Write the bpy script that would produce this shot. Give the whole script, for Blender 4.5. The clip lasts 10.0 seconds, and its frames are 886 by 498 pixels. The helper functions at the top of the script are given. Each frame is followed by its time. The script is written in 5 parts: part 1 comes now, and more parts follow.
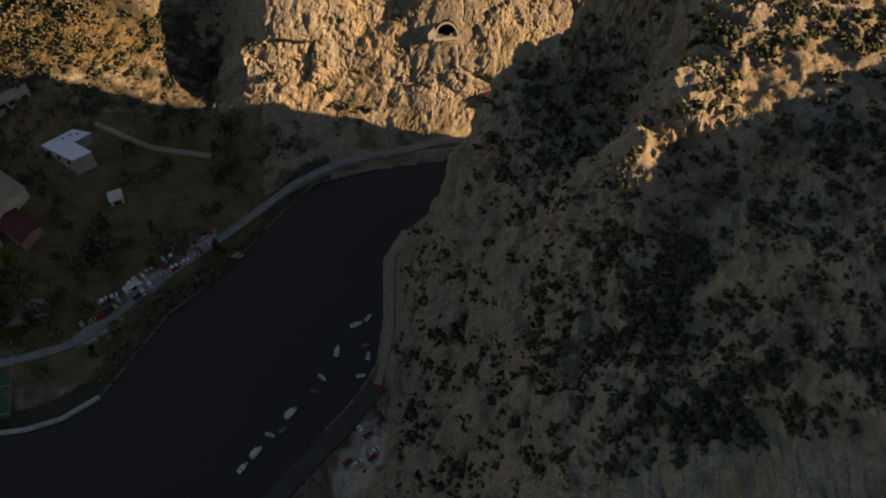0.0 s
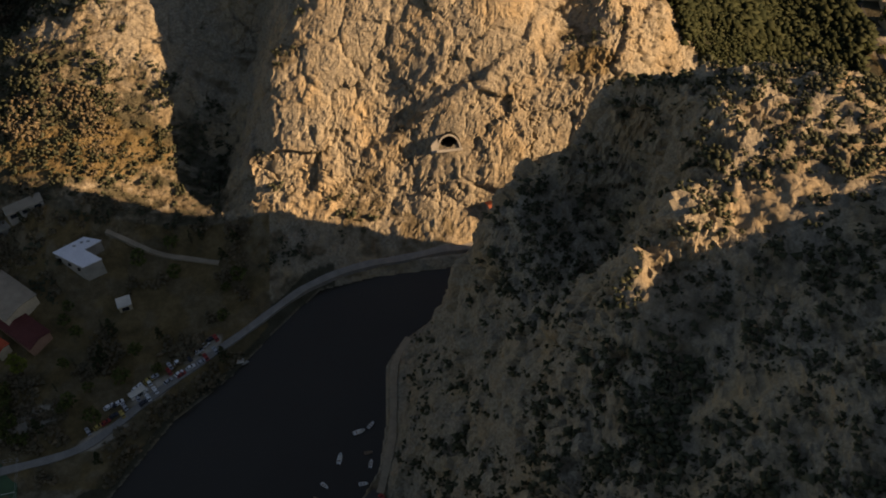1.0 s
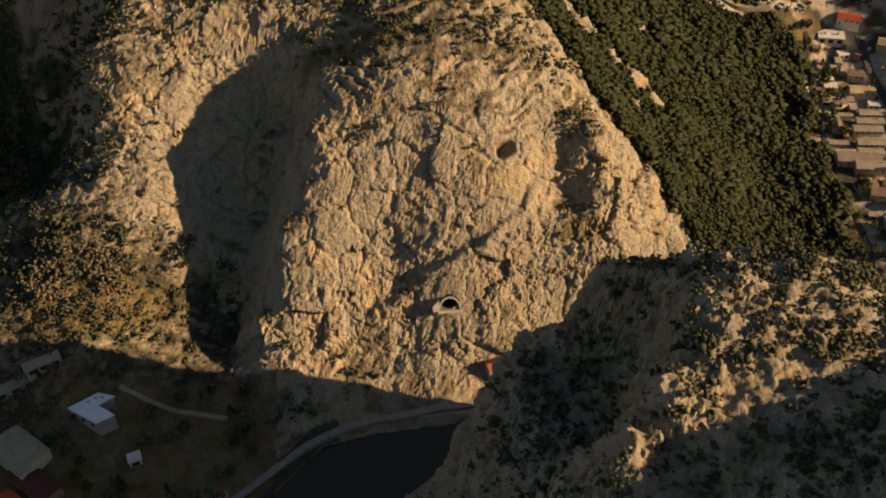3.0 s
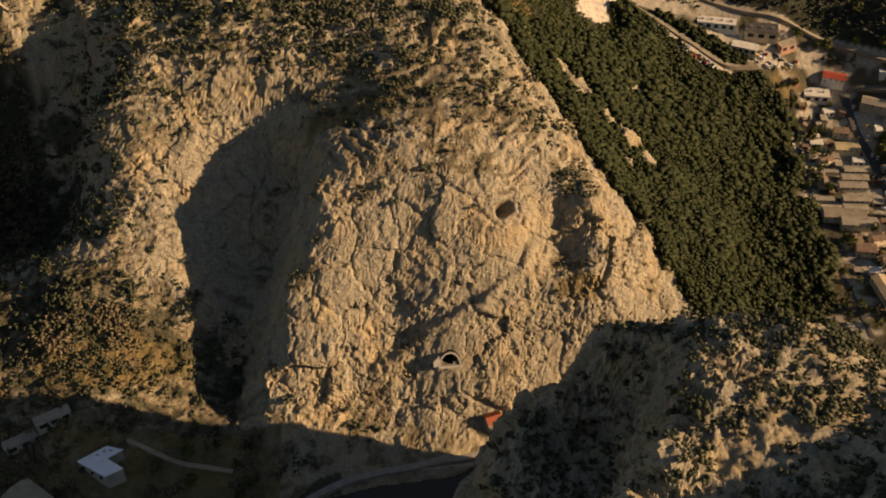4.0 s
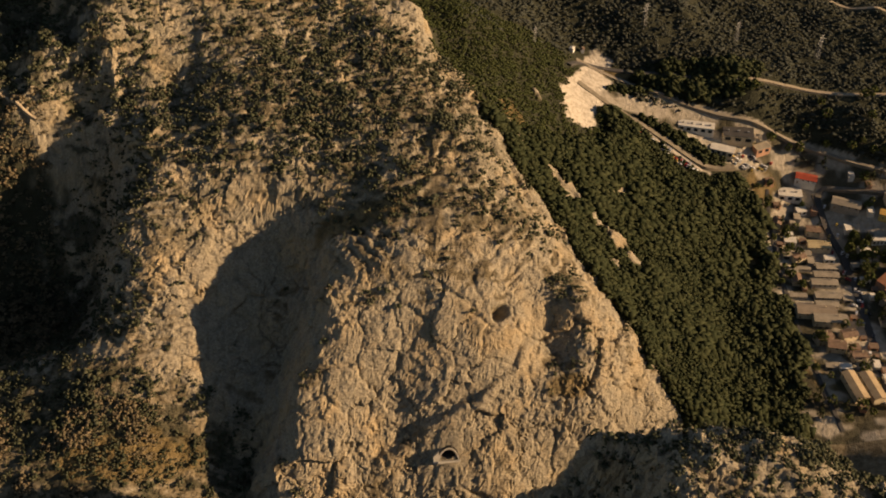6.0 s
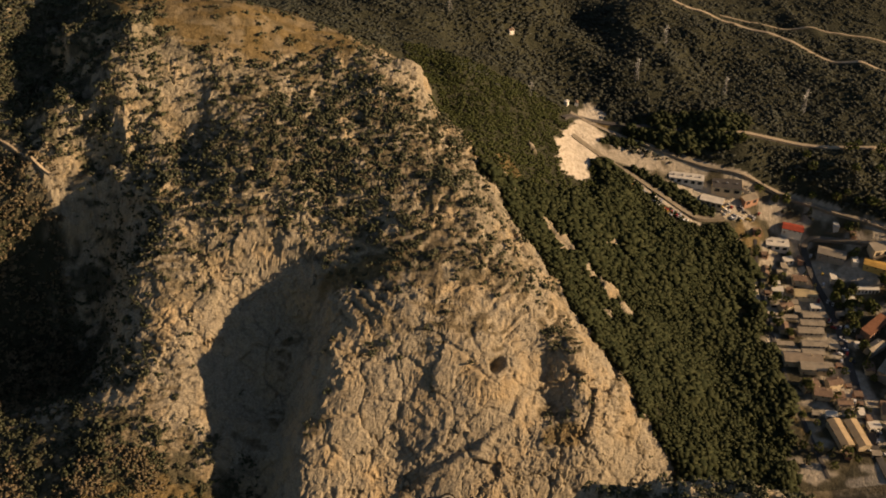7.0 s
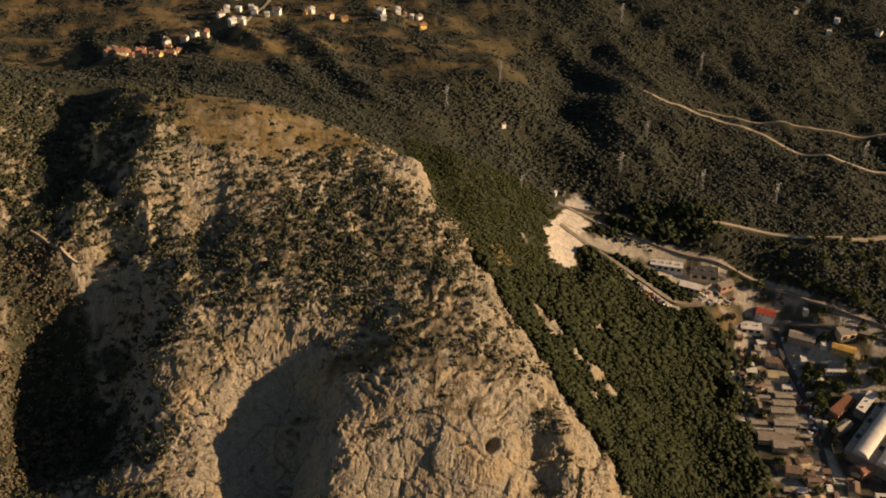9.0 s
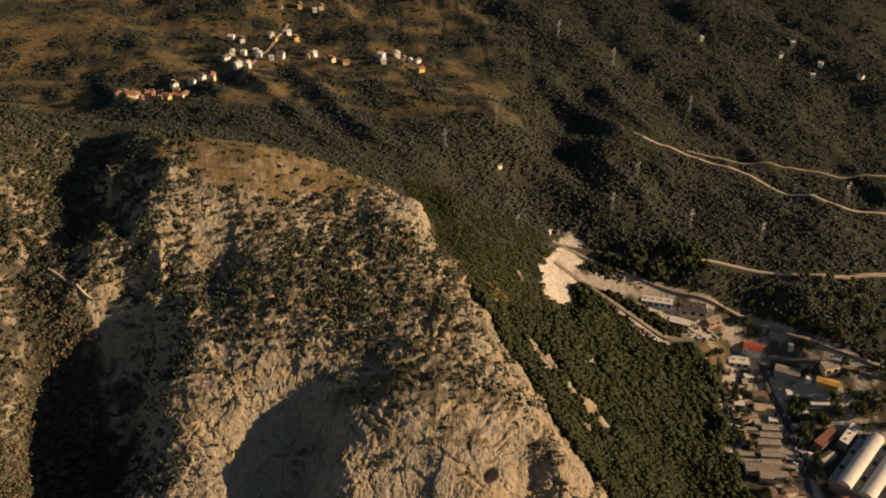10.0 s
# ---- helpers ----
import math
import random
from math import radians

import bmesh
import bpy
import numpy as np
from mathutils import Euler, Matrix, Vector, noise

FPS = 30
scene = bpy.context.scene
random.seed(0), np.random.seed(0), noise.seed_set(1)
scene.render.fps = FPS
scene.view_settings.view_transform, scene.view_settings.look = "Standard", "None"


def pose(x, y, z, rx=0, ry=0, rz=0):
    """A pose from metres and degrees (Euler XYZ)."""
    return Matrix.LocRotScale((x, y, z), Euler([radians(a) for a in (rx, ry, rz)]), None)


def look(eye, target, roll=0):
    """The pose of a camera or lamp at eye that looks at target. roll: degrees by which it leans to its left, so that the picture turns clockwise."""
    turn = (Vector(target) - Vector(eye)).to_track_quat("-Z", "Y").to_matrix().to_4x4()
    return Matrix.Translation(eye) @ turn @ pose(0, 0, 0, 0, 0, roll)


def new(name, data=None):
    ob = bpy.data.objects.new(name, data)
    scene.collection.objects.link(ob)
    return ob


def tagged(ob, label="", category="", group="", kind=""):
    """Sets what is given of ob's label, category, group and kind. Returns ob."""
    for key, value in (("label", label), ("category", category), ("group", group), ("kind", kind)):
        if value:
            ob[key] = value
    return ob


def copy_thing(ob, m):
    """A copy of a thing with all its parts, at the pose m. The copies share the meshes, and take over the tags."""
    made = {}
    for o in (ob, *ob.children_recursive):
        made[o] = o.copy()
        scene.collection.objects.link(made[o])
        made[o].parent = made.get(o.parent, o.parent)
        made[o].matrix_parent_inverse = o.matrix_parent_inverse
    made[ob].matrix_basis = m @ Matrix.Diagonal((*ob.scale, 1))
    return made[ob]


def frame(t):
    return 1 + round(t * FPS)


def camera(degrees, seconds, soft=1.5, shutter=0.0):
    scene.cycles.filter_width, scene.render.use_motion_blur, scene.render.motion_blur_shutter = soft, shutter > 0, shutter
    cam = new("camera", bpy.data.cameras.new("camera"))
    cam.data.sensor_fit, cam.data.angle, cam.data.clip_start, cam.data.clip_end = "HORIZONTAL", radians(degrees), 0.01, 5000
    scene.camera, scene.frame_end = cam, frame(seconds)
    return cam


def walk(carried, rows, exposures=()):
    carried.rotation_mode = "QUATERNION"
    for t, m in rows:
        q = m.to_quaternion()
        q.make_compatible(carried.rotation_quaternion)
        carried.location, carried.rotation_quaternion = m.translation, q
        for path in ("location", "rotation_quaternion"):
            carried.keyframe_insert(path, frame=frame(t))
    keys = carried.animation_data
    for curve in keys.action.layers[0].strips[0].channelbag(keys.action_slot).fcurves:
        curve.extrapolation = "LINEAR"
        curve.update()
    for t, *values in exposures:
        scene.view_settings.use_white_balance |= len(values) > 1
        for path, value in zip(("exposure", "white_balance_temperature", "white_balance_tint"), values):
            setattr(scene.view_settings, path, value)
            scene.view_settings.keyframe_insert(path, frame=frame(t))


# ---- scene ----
import itertools

cam = camera(46.37, 10.0, soft=1.9)
# seconds, eye in metres, turn in degrees
ROWS = [
    (0, -0.0, 0.0, 382.5, 32.921, 1.529, -2.359),
    (0.5, -0.45, 1.54, 388.91, 35.399, 1.486, -2.349),
    (1, -0.18, 2.68, 395.2, 37.699, 1.474, -2.201),
    (1.5, -0.2, 3.53, 401.68, 40.033, 1.371, -2.072),
    (2, -1.2, 3.5, 409.58, 42.158, 1.198, -2.043),
    (2.5, -2.66, 3.14, 417.72, 43.321, 0.968, -2.039),
    (4, -11.44, 1.05, 448.5, 45.905, 0.063, -2.478),
    (4.5, -15.2, 0.11, 459.71, 46.6, -0.284, -2.649),
    (5, -19.37, -1.11, 470.99, 47.274, -0.655, -2.854),
    (5.5, -21.71, -3.05, 483.61, 47.874, -0.903, -2.93),
    (7, -28.31, -12.48, 522.23, 50.103, -1.51, -3.142),
    (7.5, -31.36, -16.75, 536.06, 50.777, -1.756, -3.242),
    (8, -36.28, -21.83, 547.46, 51.536, -2.1, -3.424),
    (8.5, -38.49, -29.15, 560.64, 52.28, -2.3, -3.445),
    (9, -42.14, -39.12, 571.53, 53.197, -2.485, -3.596),
    (9.5, -45.37, -50.25, 581.88, 54.074, -2.616, -3.715),
    (10, -49.36, -61.96, 594.04, 54.955, -2.791, -3.856),
]
walk(cam, [(t, pose(x, y, z, rx, ry, rz)) for t, x, y, z, rx, ry, rz in ROWS], [(0, 0.92, 7700, 20), (4, 0.84, 7700, 16), (7, 0.67, 7500, 17), (10, 0.64, 7150, 17)])

# ---- light ----
SUN_EL, SUN_AZ = radians(17.5), radians(99)   # azimuth clockwise from +y: where the light comes from
world = bpy.data.worlds.new("sky")
scene.world = world
world.use_nodes = True
wn, wl = world.node_tree.nodes, world.node_tree.links
sky = wn.new("ShaderNodeTexSky")
sky.sky_type, sky.sun_disc = "NISHITA", False
sky.sun_elevation, sky.sun_rotation = SUN_EL, SUN_AZ
sky.dust_density = 0.25
wl.new(sky.outputs[0], wn["Background"].inputs[0])
wn["Background"].inputs[1].default_value = 0.047
sun = new("sun", bpy.data.lights.new("sun", "SUN"))
sun.data.energy, sun.data.angle, sun.data.color = 5.0, radians(0.53), (1.0, 0.75, 0.48)
sun_from = Vector((math.sin(SUN_AZ) * math.cos(SUN_EL), math.cos(SUN_AZ) * math.cos(SUN_EL), math.sin(SUN_EL)))
sun.matrix_world = look(sun_from * 900, (0, 0, 0))

# ---- materials ----
def material(name, rough=0.9, spec=0.2):
    m = bpy.data.materials.new(name)
    m.use_nodes = True
    b = m.node_tree.nodes["Principled BSDF"]
    b.inputs["Roughness"].default_value = rough
    b.inputs["Specular IOR Level"].default_value = spec
    return m, m.node_tree.nodes, m.node_tree.links, b


def noise_tex(n, l, scale, detail=6, rough=0.6, stretch=None, lacunarity=2.0):
    tc = n.new("ShaderNodeNewGeometry")
    t = n.new("ShaderNodeTexNoise")
    t.inputs["Scale"].default_value = scale
    t.inputs["Detail"].default_value = detail
    t.inputs["Roughness"].default_value = rough
    src = tc.outputs["Position"]
    if stretch:
        mp = n.new("ShaderNodeMapping")
        mp.inputs["Scale"].default_value = stretch
        l.new(src, mp.inputs["Vector"])
        src = mp.outputs["Vector"]
    l.new(src, t.inputs["Vector"])
    return t.outputs["Fac"]


def ramp(n, l, fac, stops):
    r = n.new("ShaderNodeValToRGB")
    e = r.color_ramp.elements
    while len(e) < len(stops):
        e.new(0.5)
    for k, (p, c) in enumerate(stops):
        e[k].position, e[k].color = p, (*c, 1) if len(c) == 3 else c
    l.new(fac, r.inputs["Fac"])
    return r.outputs["Color"]


def mix(n, l, fac, a, b, kind="MIX"):
    m = n.new("ShaderNodeMix")
    m.data_type, m.blend_type = "RGBA", kind
    if isinstance(fac, (int, float)):
        m.inputs[0].default_value = fac
    else:
        l.new(fac, m.inputs[0])
    for s, v in ((6, a), (7, b)):
        if isinstance(v, tuple):
            m.inputs[s].default_value = (*v, 1)
        else:
            l.new(v, m.inputs[s])
    return m.outputs[2]


def attr(n, name):
    a = n.new("ShaderNodeAttribute")
    a.attribute_name = name
    return a.outputs["Fac"]


def bump(n, l, b, height, strength, dist):
    bp = n.new("ShaderNodeBump")
    bp.inputs["Strength"].default_value, bp.inputs["Distance"].default_value = strength, dist
    l.new(height, bp.inputs["Height"])
    l.new(bp.outputs["Normal"], b.inputs["Normal"])


def plain(name, color, rough=0.85, vary=0.35, scale=0.6, metal=0.0):
    """A surface with grain, stains and a fine relief."""
    m, n, l, b = material(name, rough)
    b.inputs["Metallic"].default_value = metal
    dark = tuple(c * (1 - vary) for c in color)
    light = tuple(min(1, c * (1 + vary * 0.6)) for c in color)
    big = noise_tex(n, l, scale * 0.35, 5)
    fine = noise_tex(n, l, scale * 5, 4)
    base = mix(n, l, ramp(n, l, big, [(0.35, (0, 0, 0)), (0.65, (1, 1, 1))]), dark, light)
    base = mix(n, l, 0.5, base, ramp(n, l, fine, [(0.3, tuple(c * 0.6 for c in color)), (0.7, light)]))
    l.new(base, b.inputs["Base Color"])
    bump(n, l, b, fine, 0.3, 0.1)
    return m


def island(name, stops, rough=0.85, dirt=0.25):
    """Colours that vary from piece to piece of one mesh."""
    m, n, l, b = material(name, rough, 0.15)
    g = n.new("ShaderNodeNewGeometry")
    c = ramp(n, l, g.outputs["Random Per Island"], stops)
    c = mix(n, l, dirt, c, ramp(n, l, noise_tex(n, l, 0.05, 4), [(0.3, tuple(v * 0.4 for v in stops[0][1])), (0.7, stops[-1][1])]))
    l.new(c, b.inputs["Base Color"])
    return m


def leaves(name, stops, dirt=0.2):
    """Foliage that varies from clump to clump and lets some light through."""
    m = island(name, stops, 0.8, dirt)
    n, l = m.node_tree.nodes, m.node_tree.links
    b = n["Principled BSDF"]
    t, x = n.new("ShaderNodeBsdfTranslucent"), n.new("ShaderNodeMixShader")
    l.new(b.inputs["Base Color"].links[0].from_socket, t.inputs["Color"])
    x.inputs[0].default_value = 0.4
    l.new(b.outputs[0], x.inputs[1])
    l.new(t.outputs[0], x.inputs[2])
    l.new(x.outputs[0], n["Material Output"].inputs["Surface"])
    return m


def ground_material():
    m, n, l, b = material("limestone_and_soil", 0.95, 0.1)
    geo = n.new("ShaderNodeNewGeometry")
    # limestone: pale grey with ochre stains, dark vertical streaks and cracks
    grain = noise_tex(n, l, 0.9, 8, 0.7)
    blotch = noise_tex(n, l, 0.045, 5, 0.55)
    streak = noise_tex(n, l, 0.22, 6, 0.65, (1.0, 0.45, 0.25))
    vor = n.new("ShaderNodeTexVoronoi")
    vor.feature = "DISTANCE_TO_EDGE"
    vor.inputs["Scale"].default_value = 0.085
    warp = n.new("ShaderNodeMapping")
    warp.inputs["Scale"].default_value = (1.3, 0.8, 0.45)
    l.new(geo.outputs["Position"], warp.inputs["Vector"])
    wob = n.new("ShaderNodeVectorMath")
    wob.operation = "MULTIPLY_ADD"
    nz = n.new("ShaderNodeTexNoise")
    nz.inputs["Scale"].default_value, nz.inputs["Detail"].default_value = 0.12, 4
    l.new(geo.outputs["Position"], nz.inputs["Vector"])
    l.new(nz.outputs["Color"], wob.inputs[0])
    wob.inputs[1].default_value = (16, 16, 16)
    l.new(warp.outputs["Vector"], wob.inputs[2])
    l.new(wob.outputs[0], vor.inputs["Vector"])
    rock = ramp(n, l, grain, [(0.24, (0.098, 0.085, 0.06)), (0.46, (0.25, 0.216, 0.157)), (0.72, (0.372, 0.328, 0.243))])
    rock = mix(n, l, ramp(n, l, blotch, [(0.48, (0, 0, 0)), (0.68, (0.6, 0.6, 0.6))]), rock, (0.37, 0.27, 0.145))
    rock = mix(n, l, ramp(n, l, streak, [(0.34, (0.5, 0.5, 0.5)), (0.46, (0, 0, 0))]), rock, (0.15, 0.14, 0.12))
    lichen = noise_tex(n, l, 0.3, 7, 0.72, (1.0, 1.0, 0.6))
    rock = mix(n, l, ramp(n, l, lichen, [(0.36, (0.6, 0.6, 0.6)), (0.47, (0, 0, 0))]), rock, (0.12, 0.108, 0.085))
    rock = mix(n, l, ramp(n, l, vor.outputs["Distance"], [(0.0, (0.5, 0.5, 0.5)), (0.012, (0, 0, 0))]), rock, (0.07, 0.06, 0.045))
    # dry soil and grass between the bushes
    soil = ramp(n, l, noise_tex(n, l, 0.25, 7, 0.7), [(0.3, (0.062, 0.052, 0.032)), (0.5, (0.145, 0.116, 0.072)), (0.7, (0.245, 0.208, 0.145))])
    # floor of the woods; on the western flank it also paints shade among shrubs
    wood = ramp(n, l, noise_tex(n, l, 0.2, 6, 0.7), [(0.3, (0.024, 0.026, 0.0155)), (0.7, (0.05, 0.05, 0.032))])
    # tan grass of the plateau, pale gravel
    grass = ramp(n, l, noise_tex(n, l, 0.12, 7, 0.7), [(0.3, (0.06, 0.05, 0.022)), (0.5, (0.14, 0.1, 0.044)), (0.72, (0.23, 0.17, 0.085))])
    gravel = ramp(n, l, noise_tex(n, l, 0.3, 7, 0.7), [(0.3, (0.29, 0.25, 0.19)), (0.6, (0.54, 0.48, 0.39))])
    c = mix(n, l, attr(n, "rock"), soil, rock)
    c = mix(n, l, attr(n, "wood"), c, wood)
    c = mix(n, l, attr(n, "grass"), c, grass)
    c = mix(n, l, attr(n, "gravel"), c, gravel)
    l.new(c, b.inputs["Base Color"])
    h = n.new("ShaderNodeMath")
    h.operation = "MULTIPLY_ADD"
    l.new(noise_tex(n, l, 0.24, 9, 0.68, (1, 0.8, 0.5)), h.inputs[0])
    h.inputs[1].default_value = 1.0
    vm = n.new("ShaderNodeMapRange")
    vm.inputs["From Max"].default_value = 0.05
    vm.inputs["To Max"].default_value = 0.12
    l.new(vor.outputs["Distance"], vm.inputs["Value"])
    l.new(vm.outputs["Result"], h.inputs[2])
    bump(n, l, b, h.outputs[0], 0.85, 1.6)
    return m


def water_material():
    m, n, l, b = material("river_water", 0.22, 0.35)
    l.new(ramp(n, l, noise_tex(n, l, 0.012, 3), [(0.3, (0.034, 0.028, 0.02)), (0.7, (0.04, 0.034, 0.026))]), b.inputs["Base Color"])
    bump(n, l, b, noise_tex(n, l, 0.5, 5, 0.6), 0.12, 0.25)
    return m


GROUND, WATER = ground_material(), water_material()
PINE = leaves("pine_needles", [(0.0, (0.029, 0.040, 0.016)), (0.5, (0.046, 0.056, 0.023)), (1.0, (0.069, 0.077, 0.034))])
# far leaves: distance haze mixed into the colour as extra blue and grey
HAZY_FARWOOD = leaves("hazy_far_wood_leaves", [(0.0, (0.052, 0.060, 0.046)), (0.6, (0.065, 0.072, 0.056)), (1.0, (0.084, 0.089, 0.072))])
SCRUB = leaves("scrub_leaves", [(0.0, (0.061, 0.072, 0.039)), (0.5, (0.089, 0.099, 0.058)), (1.0, (0.135, 0.135, 0.086))])
# brown thicket leaves, colour raised to make up for weak light on the bank
THICKET = leaves("brightened_thicket_leaves", [(0.0, (0.148, 0.129, 0.082)), (0.5, (0.211, 0.173, 0.108)), (1.0, (0.296, 0.227, 0.140))])
YOUNG = leaves("young_pine_needles", [(0.0, (0.048, 0.062, 0.021)), (0.5, (0.062, 0.075, 0.026)), (1.0, (0.080, 0.092, 0.033))])
BARK = plain("bark", (0.1, 0.07, 0.045))
ASPHALT = plain("asphalt", (0.075, 0.07, 0.065))
TRACK = plain("pale_track", (0.33, 0.27, 0.19))

# ---- the land ----
RNG = np.random.default_rng(7)
TABLE = RNG.uniform(-1, 1, (512, 512))


def vnoise(x, y, seed=0):
    x, y = x + seed * 17.31, y + seed * 41.77
    i, j = np.floor(x).astype(int), np.floor(y).astype(int)
    u, v = x - i, y - j
    u, v = u * u * u * (u * (u * 6 - 15) + 10), v * v * v * (v * (v * 6 - 15) + 10)
    g = lambda a, b: TABLE[(i + a) & 511, (j + b) & 511]
    return (g(0, 0) * (1 - u) + g(1, 0) * u) * (1 - v) + (g(0, 1) * (1 - u) + g(1, 1) * u) * v


def fbm(x, y, octaves=4, seed=0, gain=0.5):
    return sum(gain ** k * vnoise(x * 2 ** k, y * 2 ** k, seed + k) for k in range(octaves))


def ridged(x, y, octaves=4, seed=0, gain=0.5):
    return sum(gain ** k * (1 - 2.4 * np.abs(vnoise(x * 2 ** k, y * 2 ** k, seed + k))) for k in range(octaves))


def slabs(x, y, z, seed=0, wide=False):
    """Broken rock in three dimensions: each cell of an uneven net is a tilted plane of its own; also how far its border is."""
    i, j, k = (np.floor(v if wide else v - 0.5).astype(int) for v in (x, y, z))
    jitter = 0.45 if wide else 0.34
    best, second, out = np.full(x.shape, 1e9), np.full(x.shape, 1e9), np.zeros(x.shape)
    for a, b, c in itertools.product((-1, 0, 1) if wide else (0, 1), repeat=3):
        ci, cj, ck = i + a, j + b, k + c
        u, v = (ci + 57 * ck + seed * 37) & 511, (cj + 131 * ck + seed * 91) & 511
        dx, dy, dz = x - ci - 0.5 - jitter * TABLE[u, v], y - cj - 0.5 - jitter * TABLE[v, u], z - ck - 0.5 - jitter * TABLE[(u + 11) & 511, v]
        d = dx * dx + dy * dy + dz * dz
        h = TABLE[(u + 7) & 511, v] + 1.2 * (dx * TABLE[u, (v + 5) & 511] + dy * TABLE[(u + 3) & 511, (v + 9) & 511] + dz * TABLE[(u + 13) & 511, (v + 21) & 511])
        near = d < best
        second = np.where(near, best, np.minimum(second, d))
        out = np.where(near, h, out)
        best = np.minimum(best, d)
    return out, np.sqrt(second) - np.sqrt(best)


def step(a, b, v):
    t = np.clip((v - a) / (b - a), 0, 1)
    return t * t * (3 - 2 * t)


# Spot heights of the landforms: x, y, z
BANKS = [(-260, 210, 3), (-175, 200, 4), (-130, 232, 4), (-86, 266, 4), (-62, 290, 5), (-200, 270, 7), (-200, 312, 22), (-110, 296, 8),
         (-150, 295, 9), (-36, 298, 4), (-9, 304, 4), (18, 305, 5), (-27, 165, 3), (-46, 150, 3), (-30, 120, 3), (-95, 230, 0), (-60, 230, 0),
         (-45, 275, 0), (-110, 165, 0), (-80, 110, 0), (-130, 40, 0), (25, 302, 0), (150, 335, 0), (230, 345, 0)]
WALL = [(-22, 212, 4), (-22, 176, 4), (-21, 240, 5), (-6, 262, 8), (17, 244, 101), (13, 200, 78), (12, 160, 78), (47, 182, 132), (42, 147, 124),
        (66, 148, 133), (76, 244, 114), (62, 215, 102), (62, 252, 104), (30, 90, 130), (8, 120, 78), (137, 112, 182), (213, 132, 199), (200, 85, 235),
        (95, 75, 160), (115, 158, 155), (175, 172, 174), (186, 192, 169)]
CREST = [(86, 239, 158), (66, 272, 139), (98, 227, 154), (128, 214, 149), (152, 212, 148), (182, 218, 148), (165, 238, 143), (121, 247, 152), (111, 270, 142),
         (143, 268, 141), (165, 262, 132), (255, 240, 152), (90, 218, 153), (72, 206, 155), (59, 188, 149), (52, 176, 144), (103, 207, 149), (88, 203, 150),
         (72, 184, 140), (84, 186, 145)]
# unseen back of the near ridge, heights chosen to shadow river and western bank
LEE = [(34, 271, 95), (66, 292, 97), (66, 305, 10), (98, 287, 108), (98, 300, 10), (133, 281, 118), (133, 294, 12), (165, 276, 124), (165, 290, 12), (42, 301, 3)]
CLIFF = [(-9, 309, 6), (-76, 331, 29), (-43, 332, 23), (7, 344, 39), (-20, 361, 48), (37, 361, 53), (10, 377, 74), (81, 376, 65),
         (69, 396, 66), (38, 396, 90), (10, 411, 108), (82, 409, 91), (-37, 418, 112), (47, 444, 112), (-49, 452, 115),
         (76, 426, 90), (40, 330, 22), (90, 345, 25), (135, 375, 30)]
GULLY = [(-59, 438, 111), (-68, 404, 95), (-79, 368, 66), (-88, 338, 34), (-76, 442, 76), (-83, 406, 46), (-94, 370, 24), (-104, 348, 13), (-99, 386, 36), (-93, 425, 60), (-86, 460, 96)]
BUTTRESS = [(-192, 317, 36), (-159, 364, 50), (-124, 375, 47), (-194, 381, 61), (-222, 411, 59), (-197, 432, 72), (-142, 399, 67),
            (-153, 410, 77), (-151, 430, 93), (-179, 460, 113), (-88, 475, 125), (-115, 480, 130), (-196, 498, 98), (-192, 455, 80), (-205, 412, 62),
            (-222, 536, 155), (-219, 556, 176), (-243, 575, 158)]
GORGE = [(-251, 436, 32), (-256, 470, 45), (-236, 470, 42), (-285, 455, 95), (-310, 400, 75), (-250, 350, 45), (-246, 512, 128), (-235, 521, 144),
         (-262, 535, 154), (-263, 497, 100), (-284, 532, 150), (-280, 500, 126), (-280, 545, 164), (-296, 560, 190), (-322, 575, 215), (-262, 573, 170),
         (-282, 626, 195), (-293, 643, 205), (-332, 640, 222), (-266, 640, 195), (-243, 628, 172), (-274, 715, 182), (-310, 720, 185), (-340, 520, 190), (-272, 480, 104),
         (-226, 506, 98), (-215, 497, 78), (-213, 560, 166)]
TOP = [(-3, 469, 127), (-18, 500, 137), (17, 512, 137), (-63, 511, 142), (-12, 526, 144), (31, 505, 132), (-107, 526, 153), (-156, 541, 149),
       (-178, 505, 138), (-146, 553, 163), (-56, 576, 161), (-78, 586, 174), (-44, 607, 180), (-22, 602, 172), (-2, 605, 170), (8, 603, 140), (-10, 624, 150), (-123, 620, 203),
       (-180, 566, 189), (-204, 564, 199), (-226, 606, 196), (-218, 640, 206), (-190, 640, 205), (-60, 640, 176)]
EAST = [(127, 461, 47), (90, 500, 78), (60, 530, 101), (137, 506, 50), (157, 577, 58), (156, 385, 25), (165, 460, 30), (189, 432, 8), (197, 404, 6),
        (190, 525, 25), (223, 517, 6), (274, 491, 0), (300, 438, 0), (293, 548, 5), (111, 614, 83), (209, 616, 57), (278, 589, 21), (320, 597, 40),
        (250, 637, 77), (331, 615, 66), (240, 400, 0), (380, 500, 0), (420, 600, 45), (40, 580, 132), (30, 640, 145), (400, 400, 0)]
HILLS = [(79, 682, 112), (103, 701, 92), (135, 790, 92), (156, 880, 100), (168, 955, 112), (85, 800, 140), (190, 800, 112), (184, 731, 103), (264, 735, 80), (291, 873, 95), (475, 990, 105), (-229, 758, 160),
         (-81, 913, 132), (29, 782, 135), (-18, 690, 150), (-145, 690, 175), (440, 801, 75), (350, 680, 78), (-330, 790, 140), (-420, 900, 120)]
